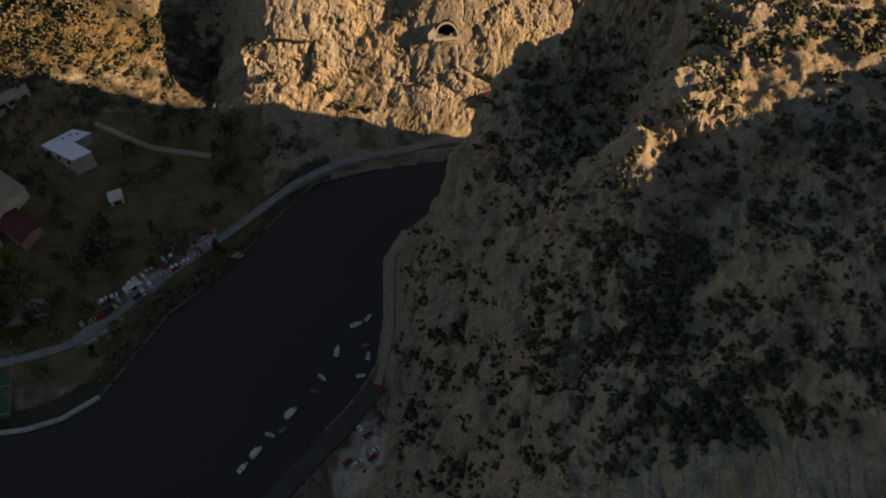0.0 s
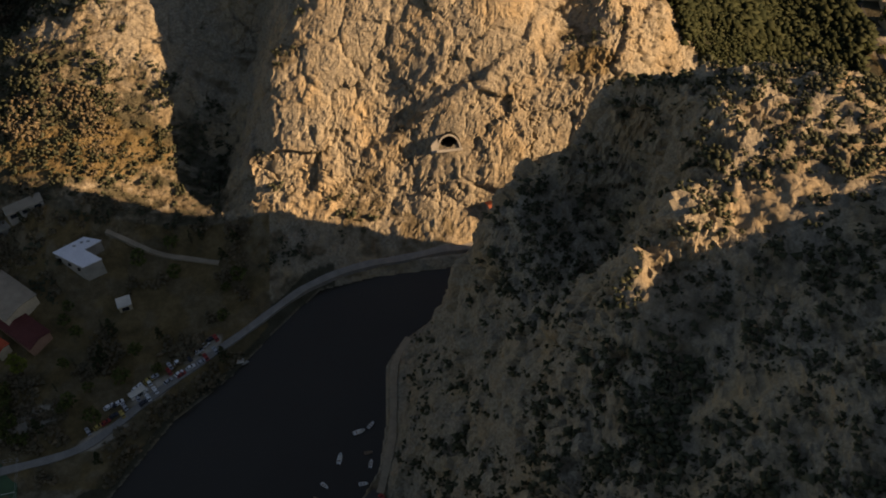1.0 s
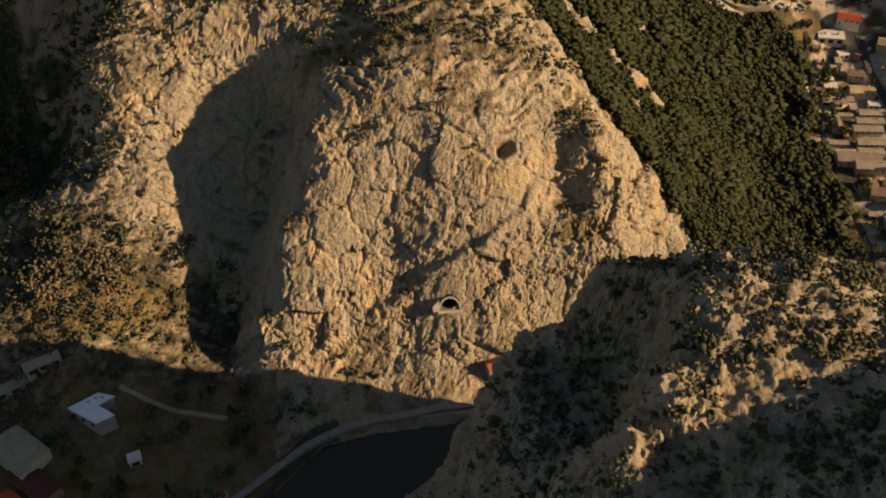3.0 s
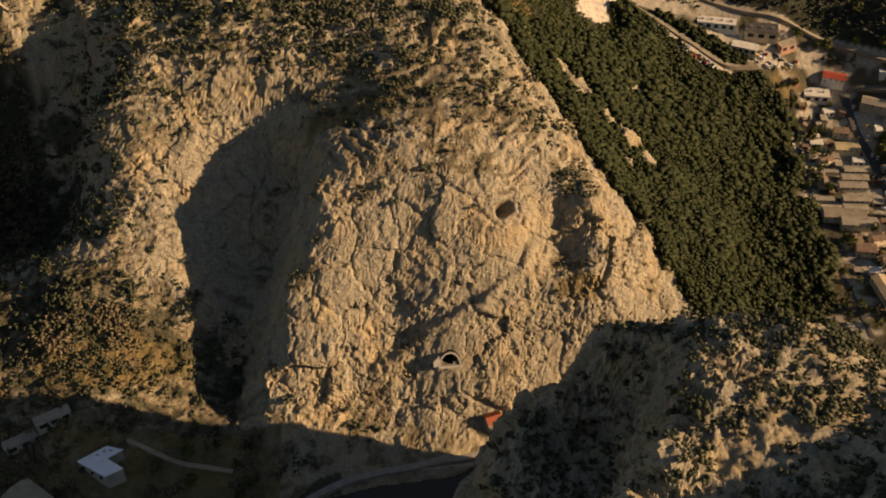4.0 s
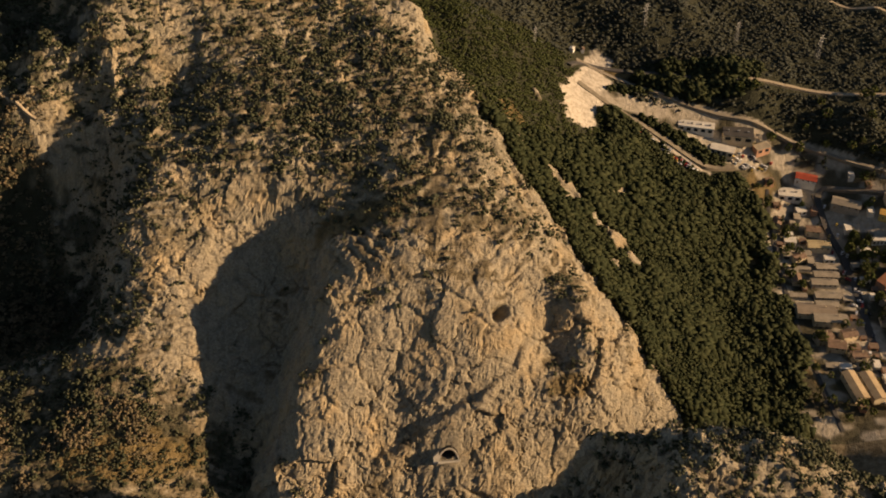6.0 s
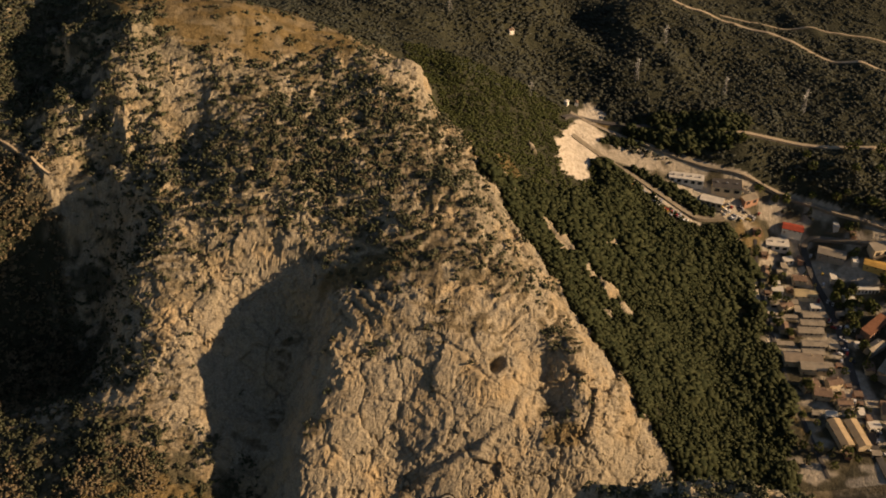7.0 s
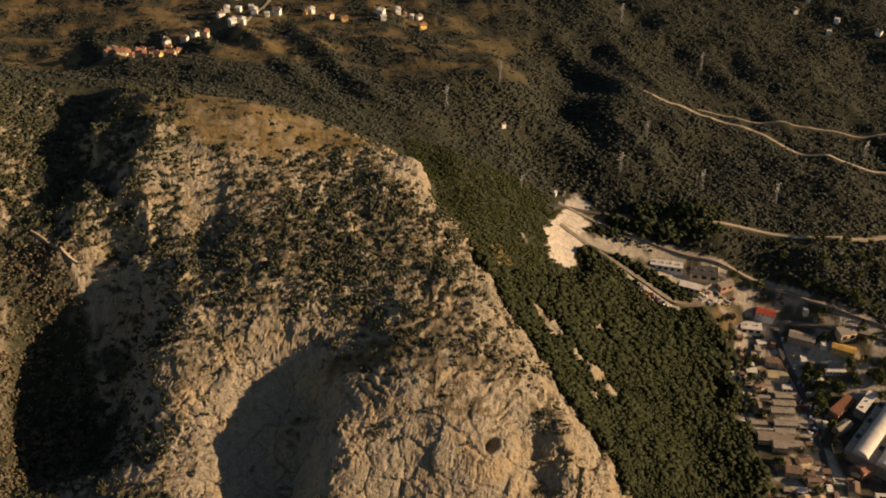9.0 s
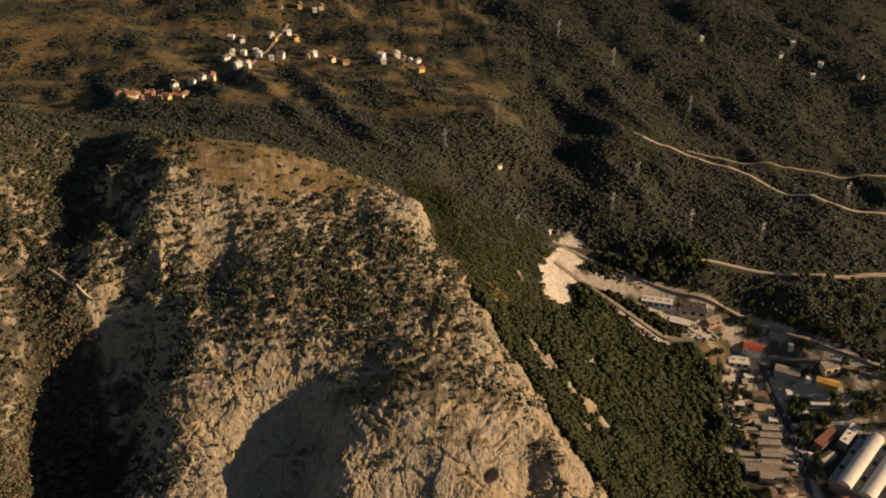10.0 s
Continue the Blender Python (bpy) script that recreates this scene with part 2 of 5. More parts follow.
AROUND = [(0, 1100, 120), (300, 1150, 125), (700, 1200, 130), (-600, 1200, 130), (700, 700, 60), (700, 350, 5), (400, 225, 120), (400, 290, 5), (350, 50, 240),
          (150, -150, 160), (-100, -150, 0), (-300, 60, 4), (-420, 250, 60), (-600, 500, 170), (-500, -100, 60)]
NET = np.array(BANKS + WALL + CREST + LEE + CLIFF + GULLY + BUTTRESS + GORGE + TOP + EAST + HILLS + AROUND, float)
SHORE = [(-215, 150), (-180, 170), (-170, 171), (-156, 175), (-142, 184), (-118, 221), (-95, 242), (-72, 271), (-57, 287), (-33, 293), (-15, 295),
         (6, 297), (40, 314), (110, 334), (230, 352), (235, 338), (112, 322), (44, 303), (20, 281), (-5, 268), (-20, 256), (-27, 244), (-27, 215), (-30, 194), (-38, 180),
         (-56, 160), (-75, 137), (-140, 60), (-260, -60), (-420, -60), (-300, 120)]


def kernel(d2):
    return np.sqrt(d2 + 36.0)


def net_weights():
    p, k = NET[:, :2], len(NET)
    a = np.zeros((k + 3, k + 3))
    a[:k, :k] = kernel(((p[:, None] - p[None]) ** 2).sum(-1)) - np.eye(k) * 1.5
    a[:k, k], a[:k, k + 1:] = 1, p / 100
    a[k:, :k] = a[:k, k:].T
    return np.linalg.solve(a, np.concatenate([NET[:, 2], [0, 0, 0]]))


WEIGHTS = net_weights()


def smooth_land(x, y):
    z = WEIGHTS[-3] + WEIGHTS[-2] * x / 100 + WEIGHTS[-1] * y / 100
    for (px, py, _), w in zip(NET, WEIGHTS):
        z = z + w * kernel((x - px) ** 2 + (y - py) ** 2)
    return z


def shore_distance(x, y):
    """Metres from the water's edge, negative in the water."""
    best, inside = np.full(x.shape, 1e9), np.zeros(x.shape, bool)
    for (ax, ay), (bx, by) in zip(SHORE, SHORE[1:] + SHORE[:1]):
        dx, dy = bx - ax, by - ay
        t = np.clip(((x - ax) * dx + (y - ay) * dy) / (dx * dx + dy * dy), 0, 1)
        best = np.minimum(best, (x - ax - t * dx) ** 2 + (y - ay - t * dy) ** 2)
        if ay != by:
            inside ^= ((ay > y) != (by > y)) & (x < dx * (y - ay) / dy + ax)
    return np.where(inside, -1, 1) * np.sqrt(best)


def line(y, *knots):
    """The value on a line given by knots."""
    return np.interp(y, [k[0] for k in knots], [k[1] for k in knots])


def wood_line(y):      # the massif's eastern edge: rock to its west, pines to its east
    return line(y, (330, 200), (370, 152), (400, 130), (430, 113), (460, 98), (500, 72), (530, 52), (560, 34), (600, 8), (640, -10), (660, -400))


def plain_line(y):     # the pines' lower edge above the houses
    return line(y, (330, 190), (380, 226), (450, 247), (500, 246), (560, 250), (590, 228), (612, 190), (626, 150), (640, 110), (650, 900))


def wood_edge(y):
    return wood_line(y) + 7 * vnoise(y / 17, 0 * y, 45) + 5 * vnoise(y / 6, 0 * y, 46)


def plain_edge(y):
    return plain_line(y) + 8 * vnoise(y / 19, 0 * y, 47) + 5 * vnoise(y / 7, 0 * y, 48)


def north_wood(x, y):
    """East of the massif and north of the valley road."""
    return (x > wood_edge(y)) & (y > line(x, (100, 668), (150, 659), (186, 644), (226, 629), (299, 611), (368, 581), (440, 552), (600, 500)))


def town_flat(x, y):
    """Where the land is levelled for houses and roads: the eastern plain and the western bank."""
    e = step(-6, 10, x - plain_edge(y)) * (1 - step(640, 665, y)) * step(330, 380, y) * np.where(north_wood(x, y - 4), 0, 1)
    w = (1 - step(-95, -80, x)) * step(185, 195, y) * (1 - step(300, 316, y))
    return np.maximum(e, w)


def spread(*runs):
    """Grid lines at a pitch of their own in each run: start, end, pitch."""
    return np.concatenate([np.linspace(a, b, int((b - a) / p), endpoint=False) for a, b, p in runs])


def tails(core, far_lo, far_hi, grow_lo, grow_hi):
    out, low = [core[-1]], [core[0]]
    d = core[-1] - core[-2]
    while out[-1] < far_hi:
        d *= grow_hi
        out.append(out[-1] + d)
    d = core[1] - core[0]
    while low[-1] > far_lo:
        d *= grow_lo
        low.append(low[-1] - d)
    return np.concatenate([low[:0:-1], core, out[1:]])


GX = tails(spread((-320, -215, 1.5), (-215, -100, 1.15), (-100, 130, 0.85), (130, 430, 1.7)), -4200, 4200, 1.16, 1.16)
GY = tails(spread((100, 170, 1.4), (170, 290, 1.0), (290, 320, 1.2), (320, 462, 0.72), (462, 660, 1.1), (660, 690, 1.4)), -3000, 4600, 1.16, 1.05)
X, Y = np.meshgrid(GX, GY)


def plateau_mask(x, y):
    a = 1 - step(0.8, 1.15, np.hypot((x + 116) / 92, (y - 618) / 33) + 0.25 * fbm(x / 20, y / 20, 3, 60))
    return a


# pale rock ribs that stand out of the pine wood: x, y, half length, half width, turn
OUTCROPS = ((84, 531, 9, 6, -0.9), (96, 517, 11, 8, -0.9), (108, 506, 8, 6, -0.6), (124, 495, 10, 6, -0.7), (135, 485, 6, 4.5, -0.5), (60, 548, 6, 3, -0.9), (118, 474, 7, 3, -0.8), (136, 541, 10, 6, -0.4), (80, 597, 4, 2.5, -0.7))


def rib_mask(x, y):
    m = np.zeros(x.shape)
    for cx, cy, a, b, turn in OUTCROPS:
        c, d = math.cos(turn), math.sin(turn)
        u, v = (x - cx) * c + (y - cy) * d, -(x - cx) * d + (y - cy) * c
        m = np.maximum(m, 1 - step(0.6, 1.2, np.hypot(u / a, v / b) + 0.6 * fbm(x / 5, y / 5, 3, 67)))
    return m


def build_heights():
    cx, cy = np.clip(X, -900, 900), np.clip(Y, -400, 1400)
    z = base = smooth_land(cx, cy)
    far = np.maximum(np.abs(X - cx), np.abs(Y - cy))
    z = z + step(0, 900, far) * (110 - z) + step(50, 1500, far) * 90 * fbm(X / 700, Y / 700, 3, 40)
    shore = shore_distance(X, Y)
    gy, gx = np.gradient(z, GY, GX)
    slope = np.hypot(gx, gy)
    steep = step(0.55, 1.1, slope)
    ax = np.abs(gx) / (np.abs(gx) + np.abs(gy) + 1e-6)
    massif = (X < wood_edge(Y) + 4) & (Y < 655)
    dry = step(3, 14, shore) * (1 - 0.8 * plateau_mask(X, Y))
    dry = dry * (1 - np.exp(-((X - 6.5) ** 2 + (Y - 343) ** 2) / 110))
    wx, wy = X + 5 * fbm(X / 14, Y / 14, 2, 3), Y + 5 * fbm(X / 14, Y / 14, 2, 9)
    # gullies that run down the slope, and ledges that climb to the east
    rib = ridged(wx / 31, wy / 52, 3, 11, 0.42) * (1 - ax) + ridged(wx / 52, wy / 24, 3, 15, 0.48) * ax
    crag = ridged(wx / 26, wy / 26, 4, 21, 0.5)
    c = (z - 0.42 * X + 7 * fbm(X / 30, Y / 30, 3, 33)) / 17
    c = c - np.floor(c)
    ledge = step(0.25, 0.8, c) - c
    # the bedding of the upper slopes: low scarps, one above another
    t = (z + 0.06 * X + 5.0 * fbm(X / 34, Y / 34, 4, 37)) / 4.2
    t = t - np.floor(t)
    scarp = (step(0.55, 0.85, t) - t) * step(-0.35, 0.15, fbm(X / 19, Y / 13, 3, 38))
    rocky = np.where(massif, 1.0, 0.2)
    face = np.exp(-((X - 25) / 60) ** 2 - ((Y - 375) / 55) ** 2)
    z = z + dry * rocky * (steep * ((0.9 * rib + 0.8 * crag) * (1 - 0.6 * face) + (2.0 - 1.2 * face) * ledge)
                           + (1 - steep) * (1.0 * crag + 1.1 * fbm(X / 22, Y / 22, 3, 5) + np.where(massif & (Y > 400), 2.6, 0.8) * scarp))
    # the long ledge that climbs across the cliff face
    d = (z - 26 - 0.5 * (X + 45) - 3 * fbm(X / 16, Y / 16, 3, 34)) / 4.2
    z = z - dry * massif * np.exp(-((X - 0) / 62) ** 2) * (Y < 440) * 3.8 * d * np.exp(-d * d)
    flank = step(165, 195, -X) * step(400, 440, Y) * dry * (1 - step(610, 645, Y)) * (1 - step(238, 256, -X))
    z = z + flank * (0.4 + 0.6 * step(490, 530, Y)) * (-4.0 + 8.5 * ridged(wx / 48, wy / 27, 3, 17, 0.5))
    z = z - 9 * dry * step(184, 199, -X) * step(400, 425, Y) * (1 - step(470, 495, Y)) * (1 - step(222, 240, -X))
    beyond = np.where(massif, 0, 1) * step(620, 760, Y)
    z = z + dry * np.where(massif, 0, 1) * step(420, 640, Y) * 2.0 * fbm(X / 60, Y / 60, 3, 50)
    z = z + beyond * (6.0 * ridged((X + 0.5 * Y) / 95, (Y - 0.3 * X) / 260, 2, 52) + 3.0 * fbm(X / 40, Y / 40, 3, 54))
    z = z + rib_mask(X, Y) * 4.5
    # the near ridge's unseen northern side, cut sheer to set where its shadow ends
    edge = line(X, (30, 299), (66, 296.2), (420, 240))
    z = np.where((X > 34) & (X < 420) & (Y < edge + 14), np.minimum(z, 8 + 24 * np.maximum(0, edge - Y)), z)
    flat = town_flat(X, Y)
    z = z * (1 - flat) + flat * base
    bank = np.minimum(z, 1.0 + 0.55 * np.maximum(shore, 0) + 2.0 * step(6, 30, shore) * np.maximum(z, 0))
    z = np.where(shore < 30, np.maximum(bank, 0.6), np.maximum(z, 0.8))
    z = np.where(shore < 0.5, np.minimum(-0.4 + 0.35 * shore, 0.3), z)
    return z, slope, shore, massif, base, dry * (1 - flat)


Z, SLOPE, SHORE_D, MASSIF, BASE, DRY = build_heights()


def break_rock():
    """Moves the rocky ground along its normal by slabs, blocks and cracks; gives the shift in x, y, z."""
    gy, gx = np.gradient(BASE, GY, GX)
    n = np.sqrt(gx * gx + gy * gy + 1)
    where = (MASSIF & (DRY > 0.02) & (np.abs(X) < 420) & (Y > 60)) | (rib_mask(X, Y) > 0.05)
    x, y, z = X[where], Y[where], Z[where]
    steep = np.maximum(step(0.5, 1.0, SLOPE[where]), rib_mask(x, y))
    wx, wy, wz = x + 2.4 * fbm(x / 9, z / 9, 4, 3, 0.6), y + 2.4 * fbm(y / 9, z / 9, 4, 9, 0.6), z + 2.4 * fbm(x / 9, y / 9 + z / 12, 4, 14, 0.6)
    lean = wz - 0.35 * wx
    big, gap = slabs(wx / 23, wy / 21, lean / 27, 1, True)
    mid, gap_mid = slabs(wx / 9.5, wy / 9, lean / 11, 2, True)
    small, _ = slabs(wx / 4.2, wy / 4.2, wz / 4.6, 3)
    grit, _ = slabs(wx / 2.1, wy / 2.1, wz / 2.1, 5)
    rough = 0.25 + 0.75 * step(-0.2, 0.5, fbm(x / 38, z / 38 + y / 60, 3, 36))
    face = np.exp(-((x - 28) / 50) ** 2 - ((z - 62) / 30) ** 2) * (y > 310)
    near = (x > -30) & (y < 300)
    rough = np.where(near, 1.1 + 0.8 * rough, rough) * (1 - 0.6 * face)
    crack = np.exp(-(gap / 0.07) ** 2) * 1.3 + np.exp(-(gap_mid / 0.1) ** 2) * 0.8 * rough
    d = steep * (1.5 * big * (0.55 + 0.45 * rough) + 0.85 * mid * rough + 0.5 * small * (0.3 + 0.7 * rough) + 0.24 * grit - 0.8 * crack)
    d = d + (1 - steep) * (0.35 * mid + 0.4 * small * (0.4 + rough) + 0.2 * grit)
    # the small cave high in the face
    d = d - 11.0 * np.exp(-((x - 38 + 0.3 * (z - 91)) / 4.4) ** 4 - ((z - 91) / 2.3) ** 4) * (y > 380) * (y < 412)
    d = d * np.maximum(DRY[where], rib_mask(x, y))
    out = np.zeros((3,) + X.shape)
    for k, v in enumerate((-gx, -gy, np.ones(X.shape))):
        out[k][where] = d * (v / n)[where]
    return out


SHIFT = break_rock()


def height(x, y):
    """The ground's height at x, y (arrays or numbers)."""
    i = np.clip(np.searchsorted(GX, x) - 1, 0, len(GX) - 2)
    j = np.clip(np.searchsorted(GY, y) - 1, 0, len(GY) - 2)
    u, v = (x - GX[i]) / (GX[i + 1] - GX[i]), (y - GY[j]) / (GY[j + 1] - GY[j])
    return (Z[j, i] * (1 - u) + Z[j, i + 1] * u) * (1 - v) + (Z[j + 1, i] * (1 - u) + Z[j + 1, i + 1] * u) * v


def on_rock(x, y):
    """The place on the broken ground that belongs to x, y."""
    i = np.clip(np.searchsorted(GX, x), 0, len(GX) - 1)
    j = np.clip(np.searchsorted(GY, y), 0, len(GY) - 1)
    return x + SHIFT[0][j, i], y + SHIFT[1][j, i], height(x, y) + SHIFT[2][j, i]


def slope_at(x, y):
    i = np.clip(np.searchsorted(GX, x), 0, len(GX) - 1)
    j = np.clip(np.searchsorted(GY, y), 0, len(GY) - 1)
    return SLOPE[j, i]


def fast_mesh(name, verts, faces, mats, smooth=False):
    """A mesh from arrays of corners and of equal-sided faces."""
    me = bpy.data.meshes.new(name)
    verts, faces = np.asarray(verts, np.float32), np.asarray(faces, np.int32)
    nf, side = faces.shape
    me.vertices.add(len(verts))
    me.vertices.foreach_set("co", verts.ravel())
    me.loops.add(nf * side)
    me.loops.foreach_set("vertex_index", faces.ravel())
    me.polygons.add(nf)
    me.polygons.foreach_set("loop_start", np.arange(0, nf * side, side, dtype=np.int32))
    me.polygons.foreach_set("use_smooth", np.full(nf, smooth))
    for m in mats if isinstance(mats, (list, tuple)) else [mats]:
        me.materials.append(m)
    me.update(calc_edges=True)
    return me


def quarry_mask(x, y):
    d = np.hypot((x - 118 - 0.35 * (y - 620)) / 15, (y - 634) / 48) + 0.3 * fbm(x / 12, y / 12, 3, 61)
    return 1 - step(0.85, 1.05, d)


def openings(x, y):
    """Where the cliff is pierced by the tunnel."""
    return ((x - 6.5) / 5.2) ** 2 + ((y - 344.2) / 2.8) ** 2 < 1


def disc(x, y, cx, cy, rx, ry, turn=0.0, seed=1):
    c, d = math.cos(turn), math.sin(turn)
    u, v = (x - cx) * c + (y - cy) * d, -(x - cx) * d + (y - cy) * c
    return 1 - step(0.8, 1.1, np.hypot(u / rx, v / ry) + 0.2 * fbm(x / 9, y / 9, 3, seed))


def make_ground():
    ny, nx = X.shape
    idx = np.arange(nx * ny).reshape(ny, nx)
    f = np.stack([idx[:-1, :-1], idx[:-1, 1:], idx[1:, 1:], idx[1:, :-1]], -1).reshape(-1, 4)
    f = f[~openings(X, Y).reshape(-1)[f].all(1)]
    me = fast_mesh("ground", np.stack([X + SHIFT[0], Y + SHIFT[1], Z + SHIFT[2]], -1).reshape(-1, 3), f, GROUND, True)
    gy, gx = np.gradient(Z, GY, GX)
    s = np.hypot(gx, gy)
    soft = ~((SLOPE > 0.3) & MASSIF & (plateau_mask(X, Y) < 0.5))
    me.polygons.foreach_set("use_smooth", soft.reshape(-1)[f[:, 0]])
    patch = fbm(X / 9, Y / 9, 4, 70)
    rock = np.maximum(step(0.3, 0.75, s + 0.5 * patch), step(0.8, 1.3, SLOPE)) * np.where(MASSIF, 1, 0.25)
    scree = step(100, 112, -X) * step(310, 322, Y) * (1 - step(372, 392, Y + 0.2 * (X + 160) + 14 * patch))
    rock = np.where(MASSIF, rock * (1 - 0.85 * scree * step(-0.5, 0.2, patch)), rock)
    rock = np.maximum(rock, np.where((X > -30) & (Y < 300) & MASSIF, 0.85 + 0.5 * patch, 0))
    crag = np.maximum(disc(X, Y, -14, 600, 24, 15, -0.2, 67), rib_mask(X, Y))
    rock = np.maximum(rock, crag)
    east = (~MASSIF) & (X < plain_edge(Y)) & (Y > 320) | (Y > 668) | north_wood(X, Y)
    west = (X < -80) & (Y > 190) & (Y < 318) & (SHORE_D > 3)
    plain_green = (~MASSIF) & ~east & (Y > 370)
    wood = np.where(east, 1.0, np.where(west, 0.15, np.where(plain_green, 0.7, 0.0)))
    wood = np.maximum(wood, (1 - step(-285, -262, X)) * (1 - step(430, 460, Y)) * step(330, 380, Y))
    # western flank: shrubby ground, coloured darker to deepen the shade there
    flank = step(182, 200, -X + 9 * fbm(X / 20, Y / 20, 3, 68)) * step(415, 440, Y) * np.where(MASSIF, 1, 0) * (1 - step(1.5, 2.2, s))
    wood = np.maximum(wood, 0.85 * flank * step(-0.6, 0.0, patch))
    wood = np.maximum(wood, step(222, 236, -X + 10 * patch) * (1 - step(505, 535, Y)) * step(400, 430, Y) * (1 - step(270, 284, -X)))
    wood = np.maximum(wood, np.where((SHORE_D > 0.3) & (SHORE_D < 9) & (X < -50), 0.85, 0))
    streak = fbm(X / 11, Y / 4.5, 4, 71)
    cover = step(-0.15, 0.2, streak + 0.3 * patch) * np.where(MASSIF & (Y > 440), 1, 0) * (1 - 0.6 * step(1.1, 1.8, SLOPE)) * step(85, 110, Z)
    wood = np.maximum(wood, 0.35 * cover)
    wood = np.maximum(wood, 0.75 * scree * step(-0.4, 0.1, streak))
    wood = wood * (1 - crag)
    grass = plateau_mask(X, Y) * (1 - crag) * (0.55 + 0.45 * step(-0.3, 0.2, streak))
    gravel = quarry_mask(X, Y)
    for m in ((222, 606, 32, 9, -0.25), (180, 602, 34, 5, -0.5), (250, 545, 12, 30, 0.2), (300, 560, 16, 10, 0), (335, 555, 26, 9, -0.3),
              (255, 490, 14, 12, 0), (290, 450, 16, 30, 0), (-35, 152, 9, 18, -0.5), (-128, 235, 13, 5, 0.75), (-108, 255, 12, 3.5, 0.7), (-182, 222, 20, 7, 0.3), (-146, 214, 12, 4, 0.6), (3, 303, 16, 2.5, 0.05)):
        gravel = np.maximum(gravel, 0.75 * disc(X, Y, *m, 64))
    for m in ((236, 536, 12, 16, 0.3), (252, 588, 13, 9, 0.2), (250, 425, 7, 26, 0.25), (150, 660, 26, 4, -0.05), (60, 560, 8, 14, 0.5), (315, 540, 30, 6, 0),
              (75, 372, 12, 6, 0), (-165, 345, 40, 12, 0.2), (-40, 452, 26, 9, 0.1)):
        grass = np.maximum(grass, 0.8 * disc(X, Y, *m, 65))
    # tan grass on the western bank, spread to brighten the ground in shade
    bank = np.where(west, 0.45 + 0.5 * step(-0.2, 0.3, patch), 0)
    grass = np.maximum(grass, bank)
    fields = step(760, 840, Y) * (1 - step(40, 160, X)) * step(-0.2, 0.25, fbm(X / 34, Y / 15, 3, 66))
    grass = np.maximum(grass, 0.85 * fields)
    town = (~MASSIF) & (X >= plain_edge(Y)) & (Y < 650) & (Y > 370)
    gravel = np.maximum(gravel, np.where(town & ~north_wood(X, Y), 0.65 * step(-0.2, 0.4, fbm(X / 13, Y / 13, 3, 63)), 0))
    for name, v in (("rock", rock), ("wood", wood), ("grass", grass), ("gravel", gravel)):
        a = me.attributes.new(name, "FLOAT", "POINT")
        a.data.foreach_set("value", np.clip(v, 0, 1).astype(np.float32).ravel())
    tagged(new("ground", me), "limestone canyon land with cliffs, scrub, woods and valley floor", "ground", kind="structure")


make_ground()
wm = bmesh.new()
bmesh.ops.create_grid(wm, x_segments=8, y_segments=8, size=1)
for v in wm.verts:
    v.co = (-90 + v.co.x * 380, 130 + v.co.y * 260, 0)
wme = bpy.data.meshes.new("water")
wm.to_mesh(wme)
wme.materials.append(WATER)
tagged(new("water", wme), "dark calm river water between the banks", "river", kind="structure")

# ---- woods and scrub ----
HEAD_V = np.array([(1, 0, 0), (-0.5, 0.87, 0), (-0.5, -0.87, 0), (0, 0, 1), (0, 0, -1)], float)
HEAD_F = np.array([(0, 1, 3), (1, 2, 3), (2, 0, 3), (1, 0, 4), (2, 1, 4), (0, 2, 4)])


def clumps(spots, seed):
    """Uneven leaf clumps, one at each x, y, z, radius, flatness."""
    r = np.random.default_rng(seed)
    vs, fs = [], []
    for k, (x, y, z, rad, flat) in enumerate(spots):
        v = HEAD_V * r.uniform(0.8, 1.3, (5, 1)) * rad
        a = r.uniform(0, 6.28)
        c, s = math.cos(a), math.sin(a)
        v = v @ np.array([(c, s, 0), (-s, c, 0), (0, 0, flat)]) + (x, y, z)
        vs.append(v)
        fs.append(HEAD_F + 5 * k)
    return np.concatenate(vs), np.concatenate(fs)


def pine_form(seed, n=8):
    r = np.random.default_rng(seed)
    spots = []
    for k in range(n):
        h = 0.12 + 0.82 * k / (n - 1)
        w = 0.3 * (1.05 - h) + 0.04
        a = k * 2.4 + r.uniform(-0.5, 0.5)
        spots.append((w * math.cos(a), w * math.sin(a), h, r.uniform(0.17, 0.24) * (1.3 - 0.6 * h), 1.2))
    return clumps(spots, seed)


def bush_form(seed, n=7):
    r = np.random.default_rng(seed)
    spots = [(r.normal(0, 0.3), r.normal(0, 0.3), r.uniform(0.15, 0.6), r.uniform(0.18, 0.36), 0.85) for _ in range(n)]
    return clumps(spots, seed)


